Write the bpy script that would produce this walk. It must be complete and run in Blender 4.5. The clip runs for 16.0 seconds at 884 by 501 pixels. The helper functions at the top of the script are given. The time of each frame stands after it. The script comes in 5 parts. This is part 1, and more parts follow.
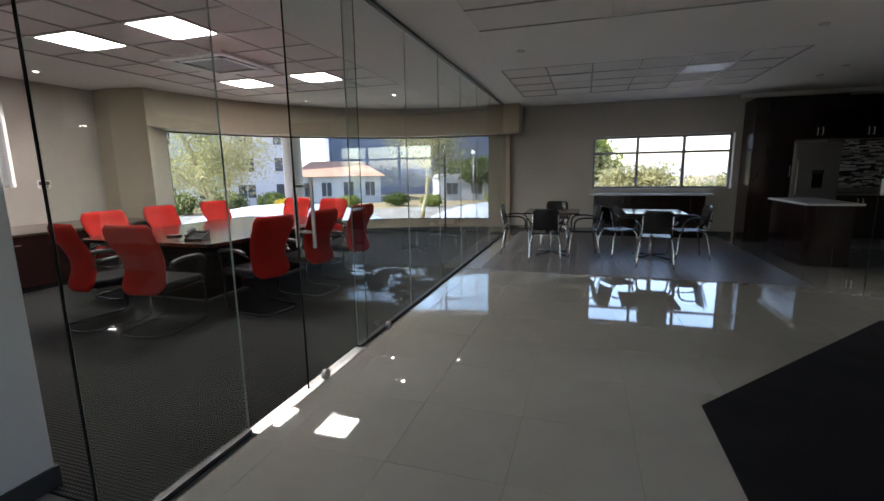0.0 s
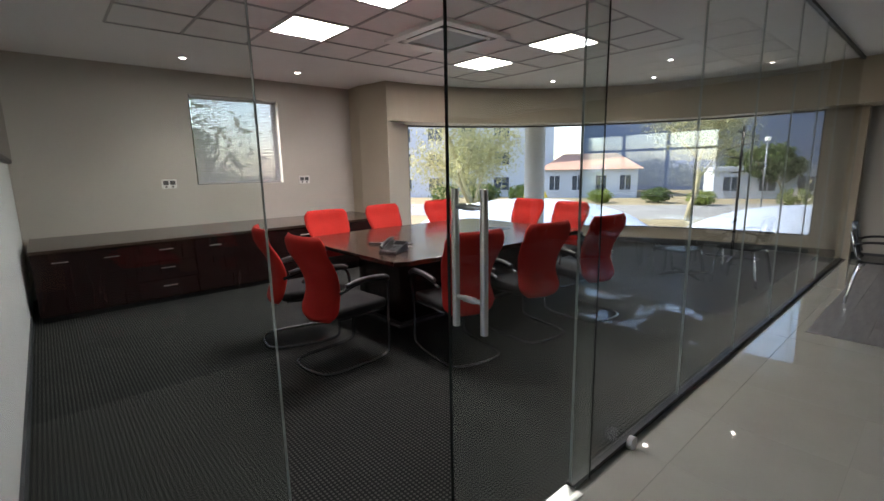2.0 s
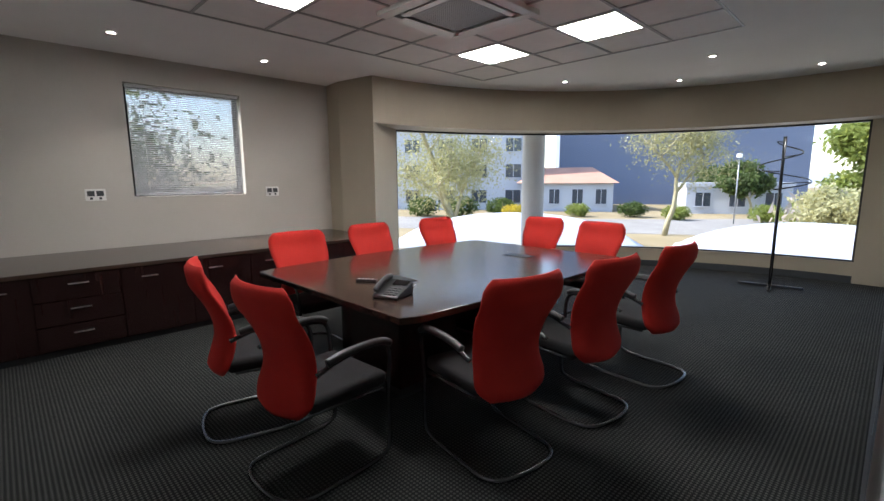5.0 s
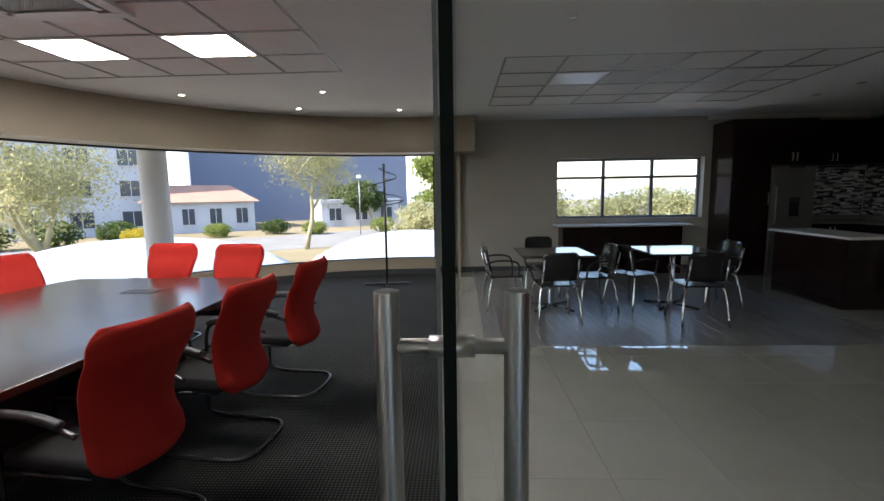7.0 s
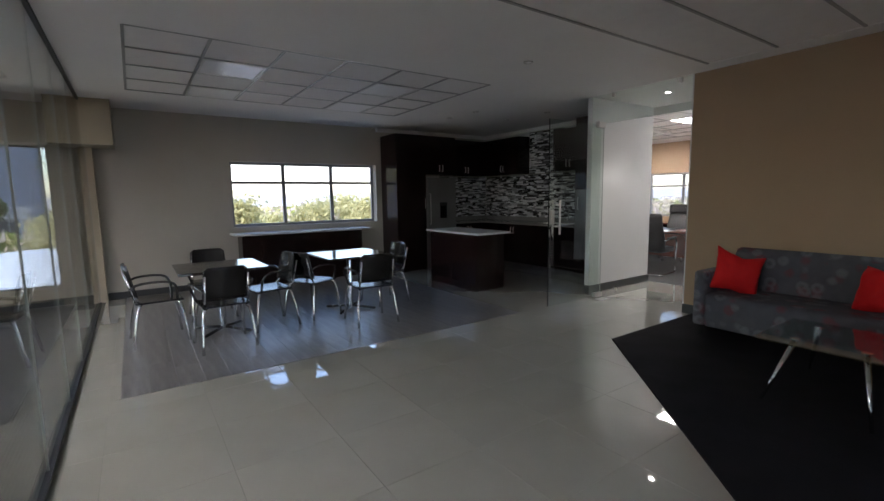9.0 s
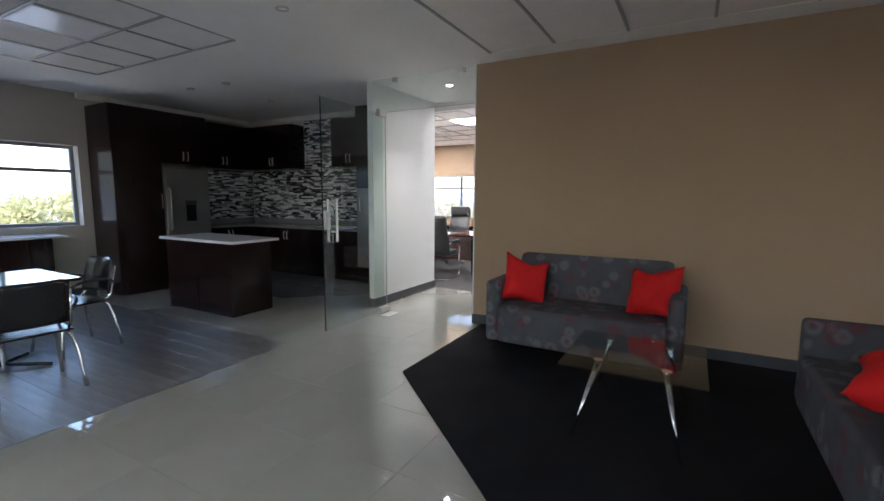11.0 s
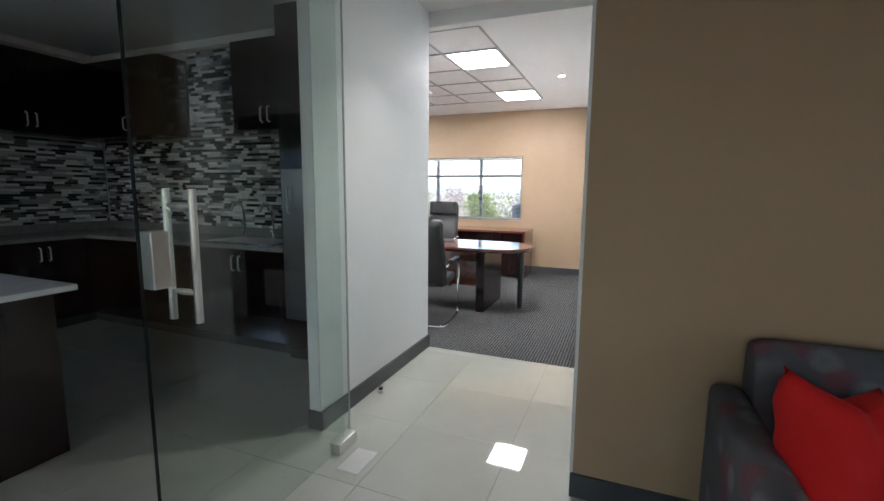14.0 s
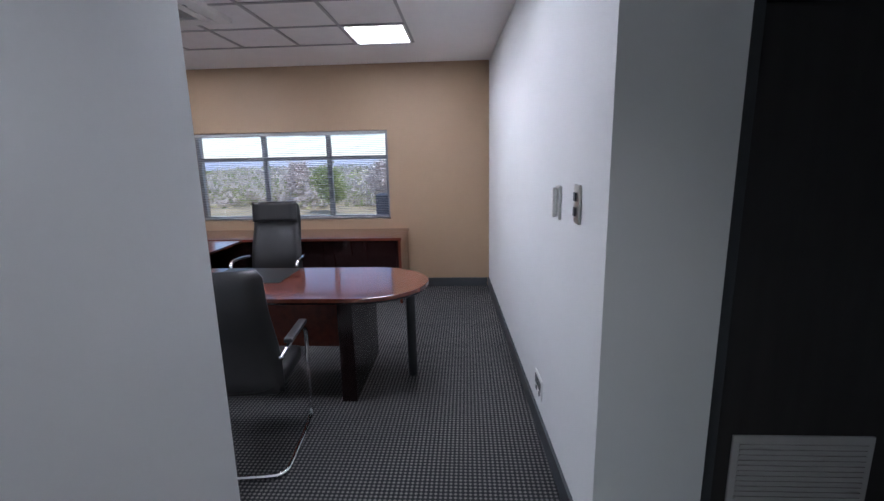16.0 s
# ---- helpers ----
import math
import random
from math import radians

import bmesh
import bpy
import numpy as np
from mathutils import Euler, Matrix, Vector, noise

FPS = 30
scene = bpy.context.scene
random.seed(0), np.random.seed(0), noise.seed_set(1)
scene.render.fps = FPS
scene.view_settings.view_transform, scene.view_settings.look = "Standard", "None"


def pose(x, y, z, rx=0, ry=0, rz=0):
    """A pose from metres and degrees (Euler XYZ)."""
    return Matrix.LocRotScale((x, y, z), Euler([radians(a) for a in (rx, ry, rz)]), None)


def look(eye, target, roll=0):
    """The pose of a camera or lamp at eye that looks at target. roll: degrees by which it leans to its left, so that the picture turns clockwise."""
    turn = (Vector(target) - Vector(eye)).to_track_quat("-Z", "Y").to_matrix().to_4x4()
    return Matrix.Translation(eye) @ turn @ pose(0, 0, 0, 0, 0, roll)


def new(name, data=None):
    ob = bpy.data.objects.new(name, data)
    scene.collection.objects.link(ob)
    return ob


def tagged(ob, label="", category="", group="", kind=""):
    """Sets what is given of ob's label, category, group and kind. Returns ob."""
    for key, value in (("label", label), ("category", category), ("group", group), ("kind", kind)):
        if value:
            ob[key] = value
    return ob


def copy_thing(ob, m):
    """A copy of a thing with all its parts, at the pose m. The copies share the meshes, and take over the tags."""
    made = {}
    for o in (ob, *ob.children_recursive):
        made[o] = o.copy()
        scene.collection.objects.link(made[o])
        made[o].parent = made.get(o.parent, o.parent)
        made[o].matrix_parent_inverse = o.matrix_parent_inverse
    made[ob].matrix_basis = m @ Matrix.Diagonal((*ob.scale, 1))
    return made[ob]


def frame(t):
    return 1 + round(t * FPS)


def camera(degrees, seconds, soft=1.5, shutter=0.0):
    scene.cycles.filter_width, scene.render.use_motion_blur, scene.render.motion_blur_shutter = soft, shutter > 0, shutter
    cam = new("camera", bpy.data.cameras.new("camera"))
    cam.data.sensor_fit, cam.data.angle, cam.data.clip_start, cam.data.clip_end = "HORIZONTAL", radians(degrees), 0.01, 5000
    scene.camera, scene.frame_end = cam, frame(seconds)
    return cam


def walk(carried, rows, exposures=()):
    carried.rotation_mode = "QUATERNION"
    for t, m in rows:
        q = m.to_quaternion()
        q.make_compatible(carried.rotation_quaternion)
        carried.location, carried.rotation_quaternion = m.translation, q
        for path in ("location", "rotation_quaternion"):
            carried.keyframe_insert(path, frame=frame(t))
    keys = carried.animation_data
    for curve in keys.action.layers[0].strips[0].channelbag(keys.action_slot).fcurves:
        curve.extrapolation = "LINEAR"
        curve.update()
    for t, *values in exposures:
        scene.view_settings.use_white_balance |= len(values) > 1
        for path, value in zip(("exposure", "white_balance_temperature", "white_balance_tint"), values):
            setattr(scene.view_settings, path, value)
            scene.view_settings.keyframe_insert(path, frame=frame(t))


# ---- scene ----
cam = camera(89.1, 16.0)
PATH = [
    (0, (0.45, -0.054, 1.416), (-0.147, 1.823, 1.07), -0.9),
    (0.5, (0.391, 0.371, 1.437), (-0.494, 2.129, 1.078), -1.0),
    (1, (0.245, 0.753, 1.406), (-0.883, 2.368, 1.058), -0.9),
    (1.5, (0.007, 1.106, 1.419), (-1.296, 2.582, 1.066), -0.7),
    (2, (-0.279, 1.439, 1.455), (-1.757, 2.738, 1.096), -1.1),
    (2.5, (-0.508, 1.65, 1.454), (-2.164, 2.715, 1.102), -1.4),
    (3, (-0.758, 1.786, 1.437), (-2.541, 2.625, 1.092), -1.6),
    (5.5, (-1.341, 1.997, 1.465), (-2.487, 3.609, 1.171), -0.4),
    (6, (-1.333, 1.965, 1.485), (-2.132, 3.776, 1.2), -0.8),
    (6.5, (-1.277, 1.925, 1.497), (-1.698, 3.862, 1.225), -1.0),
    (7, (-1.232, 1.978, 1.484), (-1.309, 3.961, 1.236), -0.9),
    (7.5, (-1.172, 2.025, 1.476), (-0.92, 3.995, 1.242), -0.9),
    (8, (-1.094, 2.12, 1.479), (-0.535, 4.026, 1.24), -1.1),
    (8.5, (-0.966, 2.199, 1.468), (-0.117, 3.994, 1.226), -1.2),
    (9, (-0.795, 2.253, 1.46), (0.326, 3.892, 1.221), -0.9),
    (9.5, (-0.611, 2.307, 1.435), (0.754, 3.749, 1.194), -0.5),
    (10, (-0.468, 2.487, 1.437), (1.112, 3.687, 1.185), 0.1),
    (10.2, (-0.354, 2.561, 1.444), (1.289, 3.672, 1.189), 0.2),
    (12.5, (1.315, 3.83, 1.375), (3.083, 4.735, 1.141), 0.3),
    (13, (1.779, 4.141, 1.386), (3.547, 5.045, 1.14), 0.0),
    (13.5, (2.249, 4.456, 1.402), (4.033, 5.322, 1.147), 0.4),
    (14, (2.682, 4.882, 1.395), (4.521, 5.622, 1.125), 0.5),
    (14.5, (3.253, 5.061, 1.522), (5.114, 5.705, 1.174), -1.6),
    (15, (3.763, 5.269, 1.564), (5.665, 5.758, 1.185), -1.8),
    (15.5, (4.3, 5.462, 1.578), (6.236, 5.779, 1.188), -1.7),
    (16, (4.766, 5.557, 1.589), (6.723, 5.667, 1.19), -1.2),
]
EXPOSURES = [(0.0, 2.25, 6650, 17), (3.0, 2.2, 6600, 17), (5.5, 2.0, 6300, 12), (7.0, 2.1, 6550, 13), (8.0, 2.25, 6850, 13), (9.0, 2.45, 6450, 18), (10.0, 2.75, 6350, 20), (12.5, 3.5, 5850, 9), (13.5, 3.05, 6050, 10), (14.5, 2.45, 5850, 13), (15.5, 1.6, 5600, 18), (16.0, 1.6, 5500, 19)]
walk(cam, [(t, look(eye, target, roll)) for t, eye, target, roll in PATH], EXPOSURES)

# ---- light ----
world = bpy.data.worlds.new("world")
scene.world = world
world.use_nodes = True
wn = world.node_tree.nodes
sky = wn.new("ShaderNodeTexSky")
sky.sky_type, sky.sun_disc = "NISHITA", False
SUN = Vector((-0.66, -0.42, 0.78)).normalized()
sky.sun_elevation = math.asin(SUN.z)
sky.sun_rotation = math.atan2(SUN.x, SUN.y)
wn["Background"].inputs[1].default_value = 0.15
world.node_tree.links.new(sky.outputs[0], wn["Background"].inputs[0])
sun = new("sun", bpy.data.lights.new("sun", "SUN"))
sun.data.energy, sun.data.angle, sun.data.color = 3.4, radians(0.55), (1.0, 0.95, 0.87)
sun.matrix_world = look(SUN * 60, (0, 0, 0))


# ---- materials ----
def material(name):
    m = bpy.data.materials.new(name)
    m.use_nodes = True
    nt = m.node_tree
    return m, nt, nt.nodes["Principled BSDF"]


def mapped(nt, stretch=(1, 1, 1), world_space=False):
    mp = nt.nodes.new("ShaderNodeMapping")
    mp.inputs["Scale"].default_value = stretch
    if world_space:
        nt.links.new(nt.nodes.new("ShaderNodeNewGeometry").outputs["Position"], mp.inputs[0])
    else:
        nt.links.new(nt.nodes.new("ShaderNodeTexCoord").outputs["Object"], mp.inputs[0])
    return mp.outputs[0]


def noise_tex(nt, vec, scale, detail=4.0):
    n = nt.nodes.new("ShaderNodeTexNoise")
    n.inputs["Scale"].default_value, n.inputs["Detail"].default_value = scale, detail
    nt.links.new(vec, n.inputs["Vector"])
    return n.outputs["Fac"]


def math_node(nt, op, a, b=None):
    n = nt.nodes.new("ShaderNodeMath")
    n.operation = op
    for i, v in enumerate((a, b)):
        if v is None:
            continue
        if isinstance(v, (int, float)):
            n.inputs[i].default_value = v
        else:
            nt.links.new(v, n.inputs[i])
    return n.outputs[0]


def mix(nt, fac, a, b):
    n = nt.nodes.new("ShaderNodeMix")
    n.data_type = "RGBA"
    if isinstance(fac, (int, float)):
        n.inputs[0].default_value = fac
    else:
        nt.links.new(fac, n.inputs[0])
    for i, v in ((6, a), (7, b)):
        if isinstance(v, tuple):
            n.inputs[i].default_value = (*v, 1)
        else:
            nt.links.new(v, n.inputs[i])
    return n.outputs[2]


def ramp(nt, fac, lo, hi):
    n = nt.nodes.new("ShaderNodeMapRange")
    n.inputs[1].default_value, n.inputs[2].default_value = lo, hi
    nt.links.new(fac, n.inputs[0])
    return n.outputs[0]


def bump(nt, bsdf, height, strength, distance):
    b = nt.nodes.new("ShaderNodeBump")
    b.inputs["Strength"].default_value, b.inputs["Distance"].default_value = strength, distance
    nt.links.new(height, b.inputs["Height"])
    nt.links.new(b.outputs[0], bsdf.inputs["Normal"])


def surface(name, a, b, rough, scale=3.0, fine=60.0, metal=0.0, relief=0.15, depth=0.002, stretch=(1, 1, 1), vary=0.0, coat=0.0, spec=0.5):
    """Two-scale mottled surface between colours a and b; vary: tone change from piece to piece."""
    m, nt, p = material(name)
    v = mapped(nt, stretch)
    big, small = noise_tex(nt, v, scale), noise_tex(nt, v, fine, 3.0)
    f = math_node(nt, "ADD", math_node(nt, "MULTIPLY", ramp(nt, big, 0.3, 0.7), 0.65), math_node(nt, "MULTIPLY", small, 0.35))
    col = mix(nt, f, a, b)
    if vary:
        r = nt.nodes.new("ShaderNodeObjectInfo").outputs["Random"]
        h = nt.nodes.new("ShaderNodeHueSaturation")
        nt.links.new(math_node(nt, "ADD", math_node(nt, "MULTIPLY", r, vary), 1 - vary / 2), h.inputs["Value"])
        nt.links.new(col, h.inputs["Color"])
        col = h.outputs[0]
    nt.links.new(col, p.inputs["Base Color"])
    p.inputs["Metallic"].default_value = metal
    p.inputs["Specular IOR Level"].default_value = spec
    p.inputs["Coat Weight"].default_value = coat
    nt.links.new(math_node(nt, "ADD", math_node(nt, "MULTIPLY", small, 0.12), rough - 0.06), p.inputs["Roughness"])
    if relief:
        bump(nt, p, small, relief, depth)
    return m


def glow(name, color, strength):
    m, nt, p = material(name)
    p.inputs["Base Color"].default_value = (*color, 1)
    p.inputs["Emission Color"].default_value = (*color, 1)
    p.inputs["Emission Strength"].default_value = strength
    return m


def pane_glass(name, tint, gloss=1.0):
    m, nt, p = material(name)
    nt.nodes.remove(p)
    tr, gl, mx = nt.nodes.new("ShaderNodeBsdfTransparent"), nt.nodes.new("ShaderNodeBsdfGlossy"), nt.nodes.new("ShaderNodeMixShader")
    tr.inputs[0].default_value = (*tint, 1)
    gl.inputs["Roughness"].default_value = 0.0
    lw = nt.nodes.new("ShaderNodeLayerWeight")
    lw.inputs[0].default_value = 0.5
    f5 = math_node(nt, "POWER", lw.outputs["Facing"], 5.0)
    nt.links.new(math_node(nt, "MULTIPLY", math_node(nt, "ADD", math_node(nt, "MULTIPLY", f5, 0.96), 0.04), gloss), mx.inputs[0])
    nt.links.new(tr.outputs[0], mx.inputs[1])
    nt.links.new(gl.outputs[0], mx.inputs[2])
    nt.links.new(mx.outputs[0], nt.nodes["Material Output"].inputs[0])
    return m


def woven_carpet(name, dark, light, pitch):
    """Loop carpet with rows of small raised dots."""
    m, nt, p = material(name)
    v = mapped(nt, (1, 1, 1), True)
    sep = nt.nodes.new("ShaderNodeSeparateXYZ")
    nt.links.new(v, sep.inputs[0])
    k = 2 * math.pi / pitch
    sx = math_node(nt, "SINE", math_node(nt, "MULTIPLY", sep.outputs[0], k))
    sy = math_node(nt, "SINE", math_node(nt, "MULTIPLY", sep.outputs[1], k))
    dots = ramp(nt, math_node(nt, "ADD", sx, math_node(nt, "MULTIPLY", sy, 1.0)), 0.0, 1.1)
    big, fuzz = noise_tex(nt, v, 1.3), noise_tex(nt, v, 240.0, 2.0)
    f = math_node(nt, "MULTIPLY", dots, math_node(nt, "ADD", math_node(nt, "MULTIPLY", big, 0.8), math_node(nt, "MULTIPLY", fuzz, 0.7)))
    nt.links.new(mix(nt, f, dark, light), p.inputs["Base Color"])
    p.inputs["Roughness"].default_value = 0.95
    p.inputs["Specular IOR Level"].default_value = 0.15
    bump(nt, p, math_node(nt, "ADD", dots, fuzz), 0.5, 0.004)
    return m


def wood(name, a, b, rough, along=(1, 12, 12), vary=0.0, coat=0.0, spec=0.5):
    m = surface(name, a, b, rough, 2.2, 30.0, 0.0, 0.05, 0.0006, along, vary, coat, spec)
    return m


def ringed_fabric(name):
    """Grey upholstery printed with soft pale rings and dull red blots."""
    m, nt, p = material(name)
    v = mapped(nt, (1, 1, 1))
    wob = nt.nodes.new("ShaderNodeTexNoise")
    wob.inputs["Scale"].default_value = 22.0
    nt.links.new(v, wob.inputs["Vector"])
    add = nt.nodes.new("ShaderNodeVectorMath")
    add.operation = "MULTIPLY_ADD"
    nt.links.new(wob.outputs["Color"], add.inputs[0])
    add.inputs[1].default_value = (0.022, 0.022, 0.022)
    nt.links.new(v, add.inputs[2])
    base = mix(nt, noise_tex(nt, v, 9), (0.052, 0.055, 0.064), (0.105, 0.108, 0.12))
    weave = noise_tex(nt, v, 260, 2.0)
    for scale, reds in ((8.0, True), (7.4, False)):
        vo = nt.nodes.new("ShaderNodeTexVoronoi")
        vo.inputs["Scale"].default_value = scale
        vo.inputs["Randomness"].default_value = 0.85
        nt.links.new(add.outputs[0], vo.inputs["Vector"])
        d = vo.outputs["Distance"]
        sepc = nt.nodes.new("ShaderNodeSeparateColor")
        nt.links.new(vo.outputs["Color"], sepc.inputs[0])
        if reds:
            spot = math_node(nt, "SUBTRACT", 1.0, ramp(nt, d, 0.3, 0.5))
            some = math_node(nt, "GREATER_THAN", sepc.outputs[0], 0.45)
            tone, weight = (0.17, 0.022, 0.034), 0.7
        else:
            spot = math_node(nt, "MULTIPLY", math_node(nt, "SUBTRACT", 1.0, ramp(nt, d, 0.32, 0.46)), ramp(nt, d, 0.08, 0.24))
            some = math_node(nt, "GREATER_THAN", sepc.outputs[1], 0.3)
            tone, weight = (0.21, 0.22, 0.24), 0.6
        fade = math_node(nt, "MULTIPLY", math_node(nt, "MULTIPLY", spot, some), math_node(nt, "MULTIPLY", ramp(nt, weave, 0.2, 0.6), weight))
        base = mix(nt, fade, base, tone)
    nt.links.new(base, p.inputs["Base Color"])
    p.inputs["Roughness"].default_value = 0.8
    bump(nt, p, noise_tex(nt, v, 350), 0.3, 0.002)
    return m


M_WHITE = surface("white_wall_paint", (0.66, 0.68, 0.68), (0.72, 0.73, 0.73), 0.6, 1.2, 90)
M_GREY = surface("warm_grey_wall_paint", (0.43, 0.405, 0.36), (0.49, 0.465, 0.42), 0.6, 1.2, 90)
M_TAN = surface("tan_wall_paint", (0.335, 0.232, 0.142), (0.38, 0.267, 0.165), 0.6, 1.0, 90)
M_BULK = surface("taupe_bulkhead_paint", (0.36, 0.31, 0.235), (0.41, 0.355, 0.27), 0.6, 1.2, 90)
M_CEIL = surface("ceiling_plaster", (0.82, 0.81, 0.80), (0.87, 0.86, 0.85), 0.8, 1.5, 60)
M_CTILE = surface("ceiling_tile_board", (0.78, 0.765, 0.755), (0.84, 0.825, 0.815), 0.85, 8, 220, relief=0.4)
M_GRID = surface("grey_grid_rail", (0.34, 0.34, 0.34), (0.4, 0.4, 0.4), 0.45, metal=0.3)
M_SKIRT = surface("charcoal_skirting", (0.035, 0.04, 0.045), (0.05, 0.055, 0.06), 0.5)
M_TILE = surface("polished_cream_tile", (0.375, 0.38, 0.335), (0.43, 0.43, 0.385), 0.03, 2.5, 4, relief=0.02, vary=0.04, coat=1.0)
M_GROUT = surface("grey_grout", (0.22, 0.22, 0.195), (0.28, 0.28, 0.25), 0.7)
M_PLANK = wood("grey_laminate_plank", (0.12, 0.12, 0.12), (0.26, 0.255, 0.25), 0.3, (9, 1, 9), 0.25)
M_CARPET = woven_carpet("charcoal_carpet", (0.014, 0.015, 0.015), (0.09, 0.092, 0.084), 0.021)
M_CARPET2 = woven_carpet("grey_office_carpet", (0.022, 0.023, 0.025), (0.185, 0.178, 0.165), 0.024)
M_RUG = surface("black_rug_pile", (0.012, 0.012, 0.014), (0.022, 0.022, 0.025), 0.95, 3, 300, relief=0.5, depth=0.004, spec=0.1)
M_GLASS = pane_glass("clear_partition_glass", (0.92, 0.955, 0.94), 1.0)
M_WGLASS = pane_glass("window_glass", (0.96, 0.98, 0.98), 0.6)
M_TGLASS = pane_glass("table_glass", (0.84, 0.9, 0.88))
M_EDGE = surface("dark_glass_edge", (0.002, 0.005, 0.005), (0.004, 0.01, 0.009), 0.5, spec=0.15, relief=0)
M_PALE = surface("pale_glass_edge", (0.22, 0.26, 0.24), (0.3, 0.34, 0.32), 0.3, relief=0)
M_STEEL = surface("brushed_steel", (0.56, 0.55, 0.53), (0.66, 0.65, 0.63), 0.34, 3, 80, 1.0, 0.0, 0.0005, (1, 1, 0.1))
M_CHROME = surface("chrome", (0.75, 0.75, 0.76), (0.82, 0.82, 0.83), 0.1, metal=1.0, relief=0)
M_BLACK = surface("black_plastic", (0.012, 0.012, 0.013), (0.02, 0.02, 0.022), 0.4)
M_MOULD = surface("glossy_black_moulding", (0.012, 0.012, 0.014), (0.02, 0.02, 0.022), 0.2, relief=0.03)
M_BTUBE = surface("black_enamelled_tube", (0.02, 0.02, 0.022), (0.035, 0.035, 0.038), 0.22, coat=0.4)
M_LEATHER = surface("black_leather", (0.012, 0.012, 0.013), (0.024, 0.023, 0.022), 0.38, 5, 120, relief=0.3)
M_RED = surface("red_chair_fabric", (0.34, 0.014, 0.011), (0.43, 0.024, 0.017), 0.85, 4, 260, relief=0.4, spec=0.2)
M_REDC = surface("red_cushion_fabric", (0.60, 0.01, 0.012), (0.72, 0.018, 0.018), 0.75, 6, 200, relief=0.3, spec=0.25)
M_SEAT = surface("black_seat_fabric", (0.012, 0.012, 0.013), (0.026, 0.026, 0.027), 0.9, 4, 260, relief=0.4, spec=0.2)
M_DWOOD = wood("dark_espresso_wood", (0.012, 0.0055, 0.0052), (0.02, 0.0088, 0.0082), 0.16, (10, 10, 1), spec=0.4)
M_TABLE = wood("dark_boardroom_veneer", (0.025, 0.014, 0.011), (0.05, 0.03, 0.022), 0.17, (12, 1, 12), spec=0.5)
M_MAHOG = wood("mahogany_veneer", (0.075, 0.018, 0.012), (0.15, 0.038, 0.02), 0.14, (1, 9, 9), coat=0.6)
M_QUARTZ = surface("pale_quartz_top", (0.60, 0.61, 0.63), (0.7, 0.71, 0.73), 0.2, 10, 160, relief=0.02)
M_CTOP = surface("grey_granite_top", (0.16, 0.16, 0.16), (0.26, 0.26, 0.26), 0.15, 20, 200, relief=0.02)
M_FRIDGE = surface("grey_fridge_steel", (0.2, 0.2, 0.2), (0.26, 0.26, 0.26), 0.3, 2, 60, 0.7, 0.03)
M_ALU = surface("grey_aluminium_frame", (0.22, 0.23, 0.25), (0.28, 0.29, 0.31), 0.4, metal=0.5)
M_DARKALU = surface("dark_window_frame", (0.015, 0.015, 0.016), (0.025, 0.025, 0.026), 0.4)
M_BLIND = surface("silver_blind_slat", (0.36, 0.365, 0.37), (0.44, 0.445, 0.45), 0.4)
M_PLASTIC = surface("white_plastic", (0.7, 0.7, 0.68), (0.76, 0.76, 0.74), 0.4, relief=0)
M_SCREEN = surface("black_screen", (0.006, 0.006, 0.007), (0.01, 0.01, 0.011), 0.12, relief=0)
M_DOOR = wood("black_door_paint", (0.012, 0.011, 0.011), (0.022, 0.02, 0.02), 0.4, (10, 10, 1))
M_VENT = surface("grey_louvre", (0.4, 0.4, 0.39), (0.46, 0.46, 0.45), 0.5)
M_SOFA = ringed_fabric("ringed_grey_upholstery")
M_PANEL = glow("lit_panel_diffuser", (1.0, 0.98, 0.94), 9.5)
M_SPOT = glow("lit_downlight_lens", (1.0, 0.96, 0.88), 28.0)
M_OFFP = surface("unlit_panel_diffuser", (0.84, 0.84, 0.84), (0.88, 0.88, 0.88), 0.3, relief=0)


# ---- shape helpers ----
def put(name, bm, mat, parent=None, smooth=False):
    me = bpy.data.meshes.new(name)
    bmesh.ops.recalc_face_normals(bm, faces=bm.faces)
    bm.to_mesh(me)
    bm.free()
    if smooth:
        me.shade_smooth()
    if mat:
        me.materials.append(mat)
    ob = new(name, me)
    ob.parent = parent
    return ob


def root(name, x, y, z=0.0, turn=0.0):
    ob = new(name)
    ob.empty_display_size = 0.1
    ob.matrix_basis = pose(x, y, z, 0, 0, turn)
    return ob


def add_box(bm, x0, x1, y0, y1, z0, z1):
    vs = [bm.verts.new(p) for p in ((x0, y0, z0), (x1, y0, z0), (x1, y1, z0), (x0, y1, z0), (x0, y0, z1), (x1, y0, z1), (x1, y1, z1), (x0, y1, z1))]
    for f in ((0, 1, 2, 3), (4, 5, 6, 7), (0, 1, 5, 4), (1, 2, 6, 5), (2, 3, 7, 6), (3, 0, 4, 7)):
        bm.faces.new([vs[i] for i in f])


def soften(bm, w, seg=2):
    if w:
        bmesh.ops.bevel(bm, geom=list(bm.edges), offset=w, segments=seg, profile=0.6, affect="EDGES", clamp_overlap=True)


def box(name, x0, x1, y0, y1, z0, z1, mat, parent=None, bevel=0.0, seg=2):
    bm = bmesh.new()
    add_box(bm, x0, x1, y0, y1, z0, z1)
    soften(bm, bevel, seg)
    return put(name, bm, mat, parent, bevel > 0.02)


